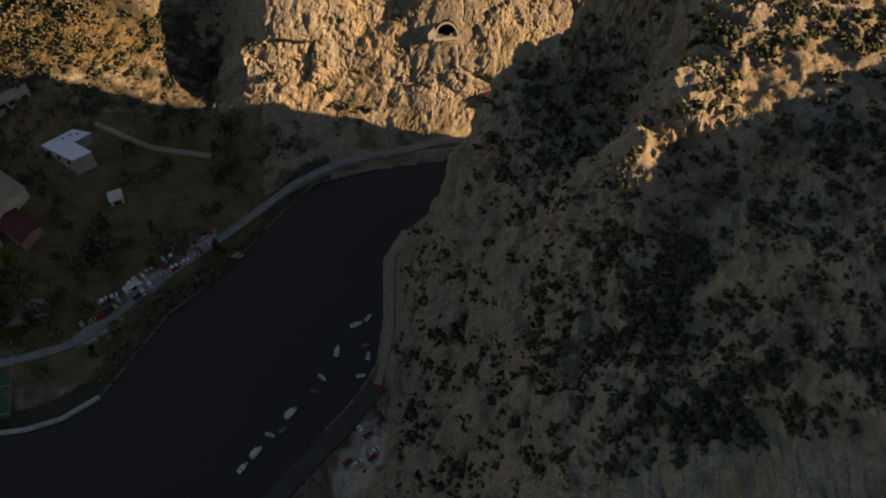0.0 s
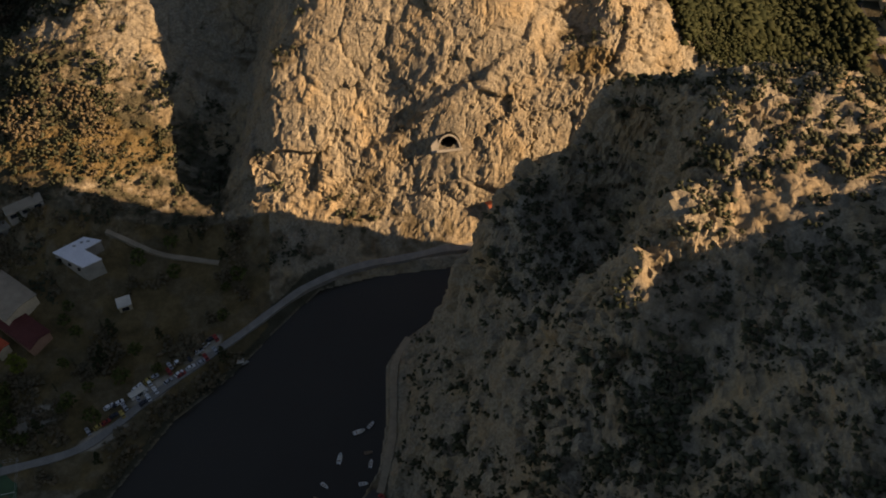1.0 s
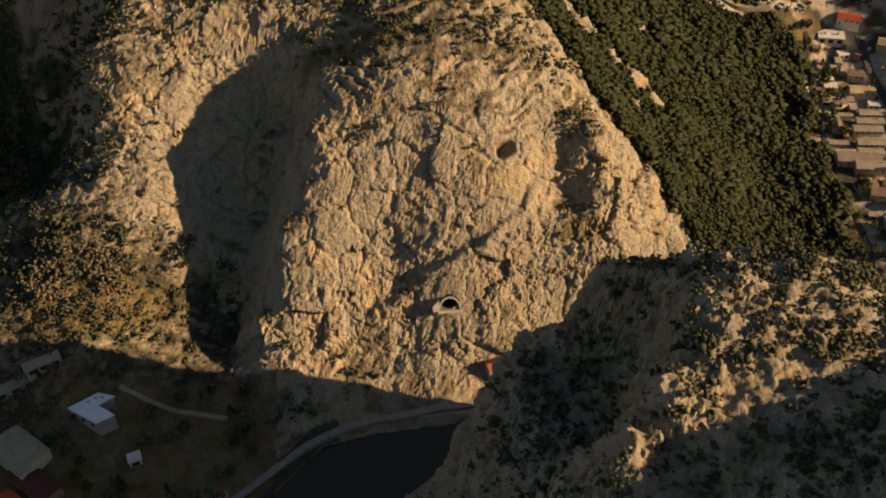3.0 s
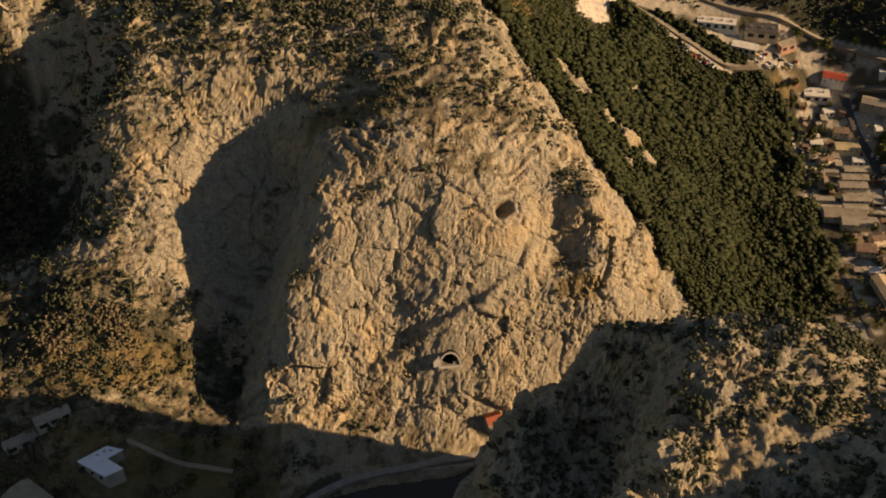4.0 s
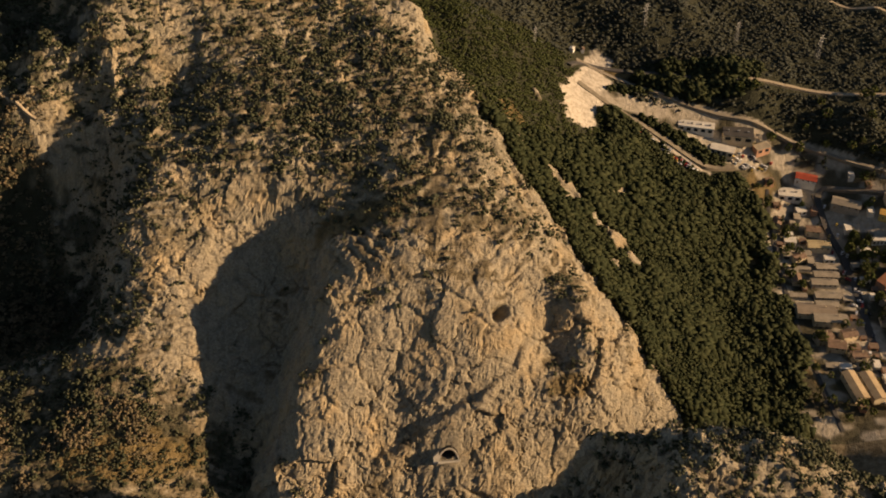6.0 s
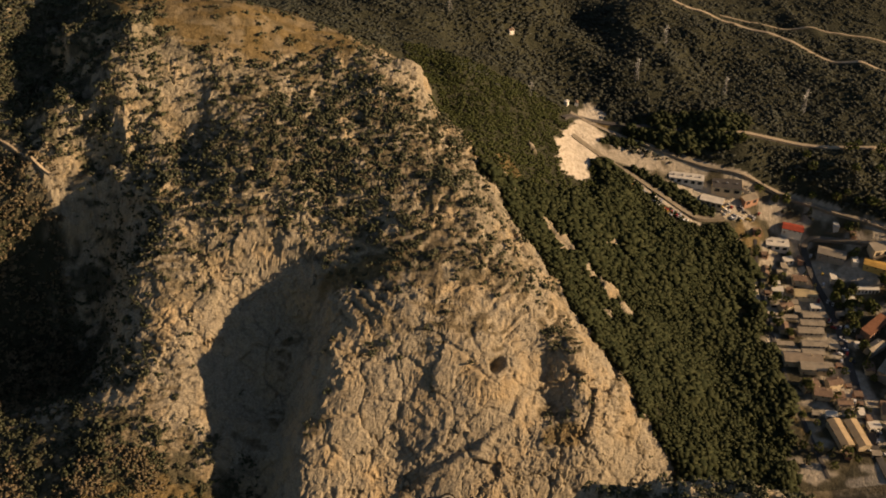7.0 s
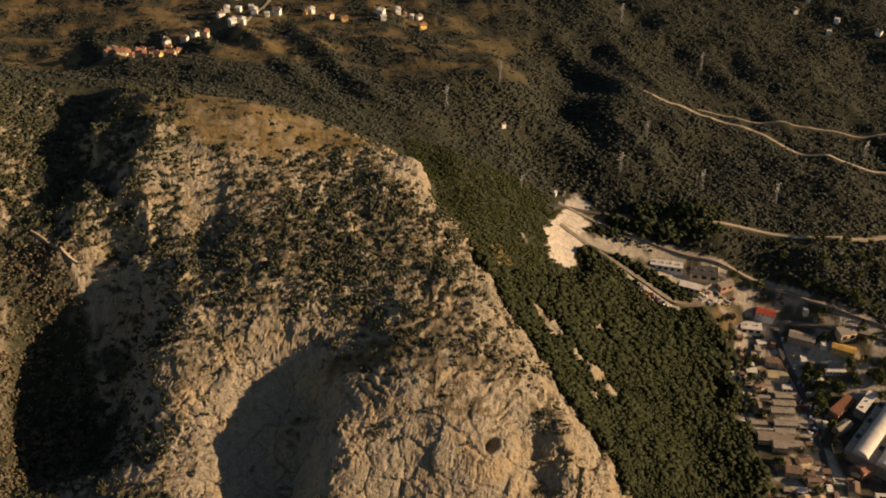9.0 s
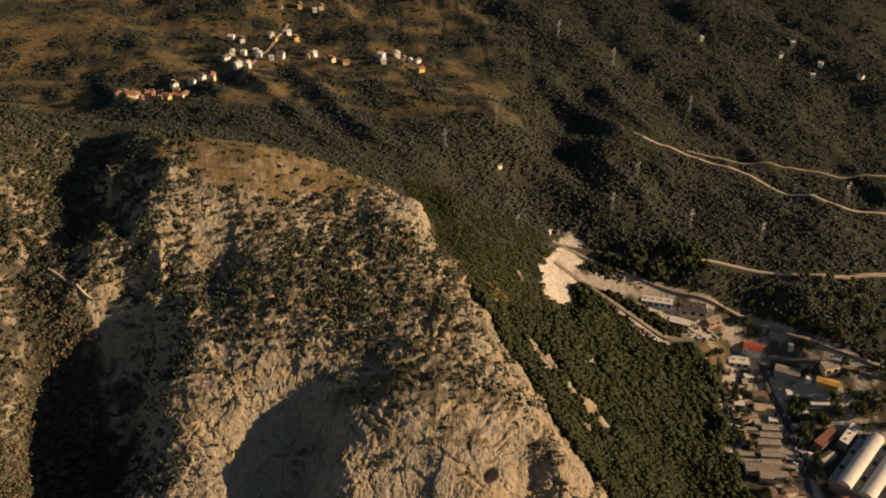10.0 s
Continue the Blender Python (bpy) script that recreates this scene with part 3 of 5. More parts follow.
def grow(name, forms, x, y, size, mat, label, category, sink=0.1, wide=1.0):
    """One mesh of many plants, each a turned and scaled form on the ground."""
    r = np.random.default_rng(len(x))
    x, y, z = on_rock(x, y)
    z, vs, fs, base = z - sink, [], [], 0
    which = r.integers(0, len(forms), len(x))
    for k, (fv, ff) in enumerate(forms):
        m = which == k
        n = int(m.sum())
        if not n:
            continue
        a, s = r.uniform(0, 6.283, n), size[m]
        c, d = np.cos(a)[:, None], np.sin(a)[:, None]
        w = s[:, None] * wide * r.uniform(0.8, 1.2, (n, 1))
        v = np.stack([(fv[:, 0] * c - fv[:, 1] * d) * w + x[m][:, None], (fv[:, 0] * d + fv[:, 1] * c) * w + y[m][:, None],
                      fv[:, 2] * s[:, None] + z[m][:, None]], -1)
        vs.append(v.reshape(-1, 3))
        fs.append((ff[None] + (np.arange(n) * len(fv))[:, None, None]).reshape(-1, 3) + base)
        base += n * len(fv)
    me = fast_mesh(name, np.concatenate(vs), np.concatenate(fs), mat, True)
    return tagged(new(name, me), label, category, kind="stuff")


def scatter(n, x0, x1, y0, y1, seed):
    r = np.random.default_rng(seed)
    return r.uniform(x0, x1, n), r.uniform(y0, y1, n), r


BUSHES = [bush_form(k) for k in range(100, 106)]
PINES = [pine_form(k) for k in range(200, 206)]
FAR_TREES = [pine_form(k, 3) for k in range(300, 305)]


# the plan of lanes and houses, kept free of trees
LANES = dict(valley=[(120, 668), (150, 655), (186, 640), (209, 632), (226, 625), (263, 618), (299, 607), (332, 591), (368, 577), (440, 548)],
             quarry=[(112, 655), (122, 666), (145, 665), (180, 660), (224, 652)],
             pale=[(224, 652), (295, 647), (328, 640), (371, 643), (424, 655), (520, 668)],
             hill=[(225, 828), (240, 820), (254, 816), (285, 811), (327, 790), (350, 773), (379, 755), (422, 746), (461, 744), (560, 742)],
             branch=[(279, 822), (322, 815), (374, 808), (433, 805), (500, 800), (600, 795)],
             village=[(-168, 900), (-158, 925), (-150, 950), (-140, 1000), (-128, 1060)],
             gorge=[(-264, 537), (-256, 533), (-247, 527), (-240, 522), (-232, 519)],
             yard=[(118, 640), (138, 627), (159, 615), (181, 603), (198, 593), (210, 589), (231, 593)])
OLD_VILLAGE = [(-270, 822), (-266, 830), (-258, 820), (-258, 839), (-251, 830), (-250, 846), (-243, 823), (-246, 855), (-238, 855), (-234, 831), (-225, 819),
               (-226, 866), (-223, 837), (-214, 823), (-222, 851), (-211, 835), (-209, 866), (-200, 871), (-192, 882), (-243, 839), (-232, 843), (-262, 826)]
UPPER_VILLAGE = [(-184, 938), (-179, 949), (-169, 907), (-160, 911), (-168, 956), (-157, 972), (-151, 943), (-138, 937), (-129, 945), (-101, 947), (-95, 955), (-76, 944),
                 (-61, 934), (-24, 945), (-22, 931), (-7, 959), (0, 951), (7, 949), (15, 951), (17, 929), (-186, 1005), (-174, 1002), (-143, 1013), (-139, 1004), (-126, 1032),
                 (-117, 1019), (-98, 1081), (-91, 1088), (-138, 1089), (-116, 1092)]
LONE = [(463, 974), (478, 993), (457, 1032), (438, 1015), (514, 964), (350, 1041), (118, 678), (127, 682), (79, 742)]


def open_ground(x, y, road_gap=5.0, house_gap=6.5):
    free = np.ones(x.shape, bool)
    for pts in LANES.values():
        for (ax, ay), (bx, by) in zip(pts, pts[1:]):
            dx, dy = bx - ax, by - ay
            t = np.clip(((x - ax) * dx + (y - ay) * dy) / (dx * dx + dy * dy), 0, 1)
            free &= np.hypot(x - ax - t * dx, y - ay - t * dy) > road_gap
    for px, py in OLD_VILLAGE + UPPER_VILLAGE + LONE:
        # the houses stay in sight from the south
        free &= (np.abs(x - px) > house_gap) | (y > py + 5) | (y < py - 12)
    return free


def plant_scrub():
    x, y, r = scatter(120000, -360, 260, 90, 665, 5)
    s, p, n = slope_at(x, y), fbm(x / 24, y / 24, 3, 80), len(x)
    h = height(x, y)
    ridge = (x > -22) & (y < 300)
    top = (y > 450) & (h > 95)
    skyline = ridge & (y > 185) & (x > 62)
    scrub_slope = (x < -102) & (y > 316) & (y < 392 - 0.2 * (x + 160))
    flank = (x < -165) & (y > 405)
    limit = np.where(ridge | flank | scrub_slope, r.uniform(0.8, 3.0, n), r.uniform(0.2, 1.05, n) + 0.35 * top)
    dense = np.where(top & ~flank, line(y - 0.25 * (x + 40), (455, -0.3), (500, -0.1), (560, 0.02), (620, -0.2)) - 0.15 * step(-22, -8, x - wood_edge(y)), np.where(ridge, -0.18 + skyline * np.where(y > 248, 0.4, -0.1), np.where(scrub_slope, -0.12, np.where(flank, 0.12, -0.5))))
    keep = (x < wood_edge(y)) & (shore_distance(x, y) > 6) & (s < limit) & (p * np.where(ridge, 0.2, np.where(top, 0.16, 0.35)) + dense + r.uniform(-0.75, 0.75, n) > 0.15)
    keep &= ((plateau_mask(x, y) < r.uniform(0.2, 1.0, n)) | (r.random(n) < 0.14)) & ((((x + 14) / 24) ** 2 + ((y - 600) / 15) ** 2 > 1) | (r.random(n) < 0.25)) & (h > 9) & open_ground(x, y, 3)
    keep &= ((x - 6) ** 2 + (y - 343) ** 2 > 120) & ((x - 36) ** 2 + (y - 396) ** 2 > 200)
    x, y = x[keep], y[keep]
    size = 1.1 + 2.9 * r.random(len(x)) ** 2.2 + 1.3 * r.random(len(x)) * (fbm(x / 40, y / 40, 2, 81) > 0.2)
    grow("scrub", BUSHES, x, y, size, SCRUB, "dry green scrub bushes scattered over pale limestone", "scrub", 0.3, 1.25)


def plant_pines():
    x, y, r = scatter(21000, -10, 260, 330, 690, 6)
    keep = (x > wood_edge(y) - 3) & (x < plain_edge(y)) & (quarry_mask(x, y) < 0.3) & (y < 668) & open_ground(x, y)
    keep &= (rib_mask(x, y) < 0.15) & (((x + 8) / 20) ** 2 + ((y - 606) / 11) ** 2 > 1) & (((x - 234) / 9) ** 2 + ((y - 526) / 12) ** 2 > 1)
    young = keep & (y > 548) & (y > 548 + 0.55 * (x - 60)) & (x < 150 - 0.3 * (y - 560))
    grow("young_pine_wood", FAR_TREES, x[young], y[young], r.uniform(1.8, 3.0, int(young.sum())), YOUNG, "even young pine wood on the upper slope", "pine wood", 0.4, 2.6)
    keep &= ~young
    x, y = x[keep], y[keep]
    size = (4.2 + 4.0 * r.random(len(x)) ** 1.6) * (1 + 0.4 * fbm(x / 30, y / 30, 2, 85))
    grow("pine_wood", PINES, x, y, size, PINE, "dense dark green pine wood on the steep mountain flank", "pine wood", 1.5, 2.1)


def plant_far():
    x, y, r = scatter(70000, -560, 760, 540, 1400, 8)
    p = fbm(x / 60, y / 60, 3, 90)
    inside = (y > 668) | ((x > 128) & (x < 420) & (y > line(x, (120, 662), (160, 636), (200, 630), (231, 624), (262, 612), (330, 590), (420, 560)))) | ((y > 646) & (x > -190) & (x < 60)) | north_wood(x, y) | ((x < -262) & (y > 600))
    field = (y > 790) & (x < 110) & (fbm(x / 34, y / 15, 3, 66) > -0.15)
    keep = inside & (p + r.uniform(-0.4, 1.2, len(x)) + np.where((y < 800) & (x > 60), 0.5, 0.1) > 0) & (np.abs(x - 100) < 0.75 * y) & (quarry_mask(x, y) < 0.3) & open_ground(x, y) & ~(field & (r.random(len(x)) < 0.85))
    x, y = x[keep], y[keep]
    grow("far_wood", FAR_TREES, x, y, r.uniform(1.9, 3.5, len(x)) * np.where((y < 800) & (x > 60), 1.15, 1.0), HAZY_FARWOOD, "dark mixed wood covering the hills behind the canyon", "wood", 1.15, 3.7)


def plant_west():
    """The thickets of the western bank, the gorge and the shaded gully."""
    x, y, r = scatter(10500, -340, -90, 192, 535, 12)
    sd = shore_distance(x, y)
    bank = (y < 318) & (sd > 1.5) & ((fbm(x / 18, y / 18, 3, 92) > 0.1) | (sd < 8))
    slope = (y > 318) & (x < -262) & (y < 470) | (y > 410) & (y < 530) & (x < -228) & (x > -278) | (y > 322) & (y < 372) & (x < -150) & (fbm(x / 15, y / 15, 2, 93) > 0.12)
    keep = (bank | slope) & (np.hypot(x + 168, y - 298) > 15) & (np.hypot(x + 197, y - 277) > 19) & (np.hypot(x + 187, y - 189) > 17)
    keep &= ~((x > -165) & (x < -100) & (y > 293) & (y < 316)) & ~((x > -160) & (x < -118) & (y > 271) & (y < 288))
    for (ax, ay), (bx, by) in zip(BANK_ROAD, BANK_ROAD[1:]):
        dx, dy = bx - ax, by - ay
        t = np.clip(((x - ax) * dx + (y - ay) * dy) / (dx * dx + dy * dy), 0, 1)
        keep &= np.hypot(x - ax - t * dx, y - ay - t * dy) > 5.5
    x, y = x[keep], y[keep]
    grow("thicket", BUSHES, x, y, r.uniform(2, 4.6, len(x)), THICKET, "dark thickets of shrubs and young trees on the western bank", "thicket", 0.3, 1.1)


BANK_ROAD = [(-215, 196), (-176, 201), (-154, 208), (-141, 219), (-130, 230), (-108, 250), (-86, 266), (-62, 289), (-36, 298), (-9, 302.5), (16, 305), (38, 318)]
plant_scrub()
plant_pines()
plant_far()
plant_west()

# ---- things: helpers ----
def part(name, bm, mat, parent, label=""):
    me = bpy.data.meshes.new(name)
    bmesh.ops.recalc_face_normals(bm, faces=bm.faces)
    bm.to_mesh(me)
    bm.free()
    for m in mat if isinstance(mat, (list, tuple)) else [mat]:
        me.materials.append(m)
    ob = new(name, me)
    ob.parent = parent
    return tagged(ob, label)


def thing(name, label, category, group=""):
    return tagged(new(name), label, category, group)


def block(bm, x0, x1, y0, y1, z0, z1, bevel=0.0, taper=1.0):
    """A box, its top drawn in by taper, its edges rounded."""
    mx, my = (x0 + x1) / 2, (y0 + y1) / 2
    vs = []
    for z, k in ((z0, 1.0), (z1, taper)):
        for x, y in ((x0, y0), (x1, y0), (x1, y1), (x0, y1)):
            vs.append(bm.verts.new((mx + (x - mx) * k, my + (y - my) * k, z)))
    fs = [bm.faces.new([vs[i] for i in q]) for q in ((3, 2, 1, 0), (4, 5, 6, 7), (0, 1, 5, 4), (1, 2, 6, 5), (2, 3, 7, 6), (3, 0, 4, 7))]
    if bevel:
        bmesh.ops.bevel(bm, geom=list({e for f in fs for e in f.edges}), offset=bevel, segments=1, affect="EDGES")
    return bm


def box(*a, **k):
    return block(bmesh.new(), *a, **k)


def prism(points, y0, y1):
    """An outline in x, z drawn out from y0 to y1."""
    bm = bmesh.new()
    a = [bm.verts.new((x, y0, z)) for x, z in points]
    b = [bm.verts.new((x, y1, z)) for x, z in points]
    bm.faces.new(a[::-1])
    bm.faces.new(b)
    for i in range(len(a)):
        j = (i + 1) % len(a)
        bm.faces.new((a[i], a[j], b[j], b[i]))
    return bm


def bar(bm, a, b, r, sides=4, r2=None):
    """A rod from a to b."""
    a, b = Vector(a), Vector(b)
    q = (b - a).to_track_quat("Z", "Y")
    rings = []
    for p, rad in ((a, r), (b, r if r2 is None else r2)):
        rings.append([bm.verts.new(p + q @ Vector((rad * math.cos(6.2832 * k / sides), rad * math.sin(6.2832 * k / sides), 0))) for k in range(sides)])
    for k in range(sides):
        j = (k + 1) % sides
        bm.faces.new((rings[0][k], rings[0][j], rings[1][j], rings[1][k]))
    bm.faces.new(rings[0][::-1])
    bm.faces.new(rings[1])
    return bm


def put(ob, x, y, turn=0.0, lift=0.0, size=1.0):
    """Stands a copy of a thing on the ground."""
    z = float(height(np.array(float(x)), np.array(float(y)))) + lift
    return copy_thing(ob, pose(x, y, z, 0, 0, turn) @ Matrix.Scale(size, 4))


def settle(ob, x, y, turn=0.0, lift=0.0):
    z = float(height(np.array(float(x)), np.array(float(y)))) + lift
    ob.matrix_basis = pose(x, y, z, 0, 0, turn)
    return ob


CREAM = plain("cream_render", (0.62, 0.52, 0.36))
WHITE = plain("white_render", (0.74, 0.71, 0.64), vary=0.2)
GREY = plain("grey_concrete", (0.33, 0.31, 0.27))
YELLOW = plain("yellow_render", (0.62, 0.46, 0.16))
PINKISH = plain("faded_brick", (0.42, 0.24, 0.16))
TILE = plain("clay_tiles", (0.3, 0.15, 0.095), vary=0.45, scale=1.5)
TILE_OLD = plain("old_clay_tiles", (0.2, 0.135, 0.095), vary=0.5, scale=1.5)
SHEET = plain("weathered_sheet_roof", (0.3, 0.26, 0.2), vary=0.35)
PALE_SHEET = plain("pale_sheet_roof", (0.64, 0.6, 0.52), vary=0.25)
RED_SHEET = plain("red_sheet_roof", (0.36, 0.07, 0.04), vary=0.3)
GLASS = plain("dark_window_glass", (0.025, 0.03, 0.035), rough=0.15, vary=0.2)
STEEL = plain("galvanised_steel", (0.34, 0.34, 0.33), rough=0.5, metal=0.5)
RUBBER = plain("rubber", (0.02, 0.02, 0.02))
DARK_ROCK = plain("cave_rock", (0.08, 0.07, 0.055))
CONCRETE = plain("pale_concrete", (0.42, 0.39, 0.33))
WOODEN = plain("weathered_wood", (0.22, 0.15, 0.09))
COURT = plain("green_court", (0.05, 0.1, 0.05))


# ---- roads and paths ----
def smooth_path(pts, pitch=2.5):
    p = np.array(pts, float)
    for _ in range(3):
        q = np.empty((2 * len(p) - 2, 2))
        q[0::2], q[1::2] = 0.75 * p[:-1] + 0.25 * p[1:], 0.25 * p[:-1] + 0.75 * p[1:]
        p = np.concatenate([p[:1], q, p[-1:]])
    d = np.concatenate([[0], np.cumsum(np.hypot(*np.diff(p, axis=0).T))])
    s = np.linspace(0, d[-1], max(3, int(d[-1] / pitch)))
    return np.stack([np.interp(s, d, p[:, 0]), np.interp(s, d, p[:, 1])], 1)


def road(name, pts, width, mat, label, lift=0.35, category="road"):
    """A draped strip with a kerb-high edge and sides that go into the ground."""
    c = smooth_path(pts)
    t = np.gradient(c, axis=0)
    t /= np.hypot(*t.T)[:, None]
    n = np.stack([t[:, 1], -t[:, 0]], 1)
    zs = np.max([height(c[:, 0] + n[:, 0] * k * width, c[:, 1] + n[:, 1] * k * width) for k in (-0.5, -0.25, 0, 0.25, 0.5)], axis=0)
    for _ in range(6):
        zs = np.maximum(zs, np.convolve(np.pad(zs, 1, "edge"), (0.3, 0.4, 0.3), "valid"))
    bm = bmesh.new()
    rows = []
    for (x, y), (u, v), z in zip(c, n, zs):
        w = width * (1 + 0.06 * math.sin(x * 0.31 + y * 0.17))
        rows.append([bm.verts.new((x + u * k * w, y + v * k * w, z + dz)) for k, dz in ((-0.53, -2.2), (-0.5, lift), (0, lift + 0.06), (0.5, lift), (0.53, -2.2))])
    for a, b in zip(rows, rows[1:]):
        for k in range(4):
            bm.faces.new((a[k], a[k + 1], b[k + 1], b[k]))
    me = bpy.data.meshes.new(name)
    bmesh.ops.recalc_face_normals(bm, faces=bm.faces)
    bm.to_mesh(me)
    bm.free()
    me.materials.append(mat)
    return tagged(new(name, me), label, category, kind="structure")


road("road_west_bank", BANK_ROAD, 3.6, plain("worn_asphalt", (0.24, 0.225, 0.2)), "worn grey riverside road below the cliff")
road("road_east_bank", [(-84, 118), (-66, 141), (-47, 161), (-29, 183)], 7.5, ASPHALT, "grey asphalt road along the river")
road("path_east_bank", [(-29, 183), (-23.5, 203), (-23, 222), (-23, 243), (-16, 256)], 3.2, TRACK, "narrow pale path under the rock wall")
road("track_under_cliff", [(-156, 312), (-145, 309), (-132, 304), (-118, 302), (-104, 299)], 2.4, TRACK, "pale dirt track below the scrub slope")
road("road_town", [(294, 584), (296, 570), (298, 555), (302, 541), (304, 523), (302, 499), (298, 471), (294, 440), (289, 405), (286, 370)], 5, ASPHALT, "narrow asphalt street between the houses")
road("road_bend", [(295, 580), (297, 585), (302, 586), (317, 581), (338, 575), (364, 567), (420, 550)], 4, plain("dusty_asphalt", (0.17, 0.15, 0.12)), "dusty road bending round the sheds")
road("road_valley", LANES["valley"], 3.4, plain("pale_asphalt", (0.24, 0.205, 0.155)), "pale main road through the wooded valley")
road("road_yard", LANES["yard"], 4.2, plain("yard_gravel", (0.2, 0.17, 0.125)), "gravel road beside the parked cars")
road("road_quarry", LANES["quarry"], 4, ASPHALT, "asphalt road above the quarry")
road("road_pale", LANES["pale"], 3.6, TRACK, "pale unpaved road across the wooded slope")
road("lane_wood_edge", [(257, 585), (255, 568), (254, 545), (253, 519), (250, 474), (249, 433), (250, 379)], 2.6, ASPHALT, "dark narrow lane along the edge of the pine wood")
road("road_hill", LANES["hill"], 3.4, TRACK, "pale winding road on the far hillside")
road("road_branch", LANES["branch"], 1.8, TRACK, "thin pale track on the far hillside")
road("track_gorge", LANES["gorge"], 1.6, TRACK, "pale track at the head of the gorge")
road("village_lane", LANES["village"], 3, TRACK, "pale lane through the hill village")


# ---- houses ----
def house(name, label, w, d, h, pitch, wall, roof, windows=3, chimney=True, group="", roof_label="", overhang=0.5):
    """Gabled along x, with walls that go down into the slope."""
    e = thing(name, label, "house", group)
    part("wall", box(-w / 2, w / 2, -d / 2, d / 2, -4, h), wall, e)
    o, t = overhang, 0.25
    bm = prism([(-d / 2 - o, h - o * pitch), (0, h + d / 2 * pitch), (d / 2 + o, h - o * pitch), (d / 2 + o, h - o * pitch + t), (0, h + d / 2 * pitch + t + 0.05), (-d / 2 - o, h - o * pitch + t)], -w / 2 - o, w / 2 + o)
    bmesh.ops.rotate(bm, verts=bm.verts, matrix=Matrix.Rotation(radians(90), 3, "Z"))
    r = part("roof", bm, roof, e, roof_label)
    g = prism([(-d / 2, h), (d / 2, h), (0, h + d / 2 * pitch)], -w / 2, w / 2)
    bmesh.ops.rotate(g, verts=g.verts, matrix=Matrix.Rotation(radians(90), 3, "Z"))
    part("gable", g, wall, e)
    for k in range(windows):
        x = -w / 2 + w * (k + 0.5) / windows
        for s in (-1, 1):
            y = s * d / 2
            if k == 0 and s == -1:
                part("door", box(x - 0.5, x + 0.5, y - 0.04, y + 0.04, 0, 2.0), WOODEN, e, "wooden door")
            else:
                part("window", box(x - 0.5, x + 0.5, y - 0.05, y + 0.05, h - 1.7, h - 0.5), GLASS, e, "dark window")
    if chimney:
        part("chimney", box(w * 0.22, w * 0.22 + 0.7, d * 0.12, d * 0.12 + 0.7, h, h + d / 2 * pitch + 1.0, 0.05), wall, r)
    return e


def shed(name, label, w, d, h, wall, roof, rise=0.6, doors=2, vents=0, category="shed", group=""):
    """A low building under one slightly tilted sheet roof with an upstand."""
    e = thing(name, label, category, group)
    part("wall", box(-w / 2, w / 2, -d / 2, d / 2, -4, h), wall, e)
    bm = prism([(-d / 2 - 0.3, h + 0.01), (d / 2 + 0.3, h + rise), (d / 2 + 0.3, h + rise + 0.25), (-d / 2 - 0.3, h + 0.26)], -w / 2 - 0.3, w / 2 + 0.3)
    bmesh.ops.rotate(bm, verts=bm.verts, matrix=Matrix.Rotation(radians(90), 3, "Z"))
    r = part("roof", bm, roof, e)
    for k in range(doors):
        x = -w / 2 + w * (k + 0.5) / doors
        part("door", box(x - w / doors * 0.28, x + w / doors * 0.28, -d / 2 - 0.06, -d / 2 + 0.04, 0, h * 0.72), GLASS, e, "dark doorway")
    for k in range(vents):
        x = -w / 2 + w * (k + 0.5) / vents
        part("roof_vent", box(x - 0.8, x + 0.8, -0.6, 0.6, h + rise * 0.4, h + rise + 0.9, 0.08), STEEL, r)
    return e


hv = [house("house", "small cream house with a clay tile roof among village trees", 6.5, 5, 4.6, 0.42, CREAM, TILE, group="village houses"),
      house("house", "small white house with a faded tile roof on the hillside", 7.5, 5.5, 5.2, 0.4, WHITE, TILE_OLD, group="village houses"),
      house("house", "plain white flat-gabled house in the hill village", 6, 5.5, 5.4, 0.25, WHITE, PALE_SHEET, group="village houses"),
      house("house", "yellow rendered house with a clay tile roof in the village", 7, 5, 5, 0.4, YELLOW, TILE, group="village houses")]
rr = random.Random(4)
spots = [(p, rr.choice((0, 0, 1, 0, 3))) for p in OLD_VILLAGE] + [(p, rr.choice((1, 2, 2, 0, 3))) for p in UPPER_VILLAGE] + [(p, rr.choice((1, 2))) for p in LONE]
used = set()
for (x, y), k in spots:
    a = rr.uniform(-40, 40) + rr.choice((0, 90))
    if k not in used:
        used.add(k)
        settle(hv[k], x, y, a, 0.2)
    else:
        put(hv[k], x, y, a, 0.2, rr.uniform(0.75, 1.15) * (0.6 if y < 760 else 1))


SHED_KEEP = [(262, 520, 6), (292, 532, 6), (263, 575, 6), (288, 593, 12), (275, 585, 13), (313, 571, 14), (347, 568, 13), (343, 557, 14), (333, 541, 11), (287, 543, 11), (288, 523, 11), (284, 515, 11), (280, 507, 11), (278, 494, 11),
             (275, 486, 11), (270, 523, 8), (258, 496, 9), (265, 479, 16), (272, 471, 14), (268, 412, 15), (279, 411, 15), (329, 510, 16), (321, 489, 11), (322, 446, 10), (357, 468, 50), (280, 457, 8), (268, 447, 8),
             (280, 438, 8), (260, 561, 8), (286, 556, 8), (269, 532, 8), (262, 512, 8), (307, 430, 8), (316, 447, 8), (262, 455, 8), (310, 470, 8), (348, 511, 18)]
# the eastern plain: yard, sheds, terraces, halls
def row_house(label, w, d, h, wall, roof, x, y, turn, group="", **k):
    return settle(house("house", label, w, d, h, 0.3, wall, roof, group=group, **k), x, y, turn, 0.2)


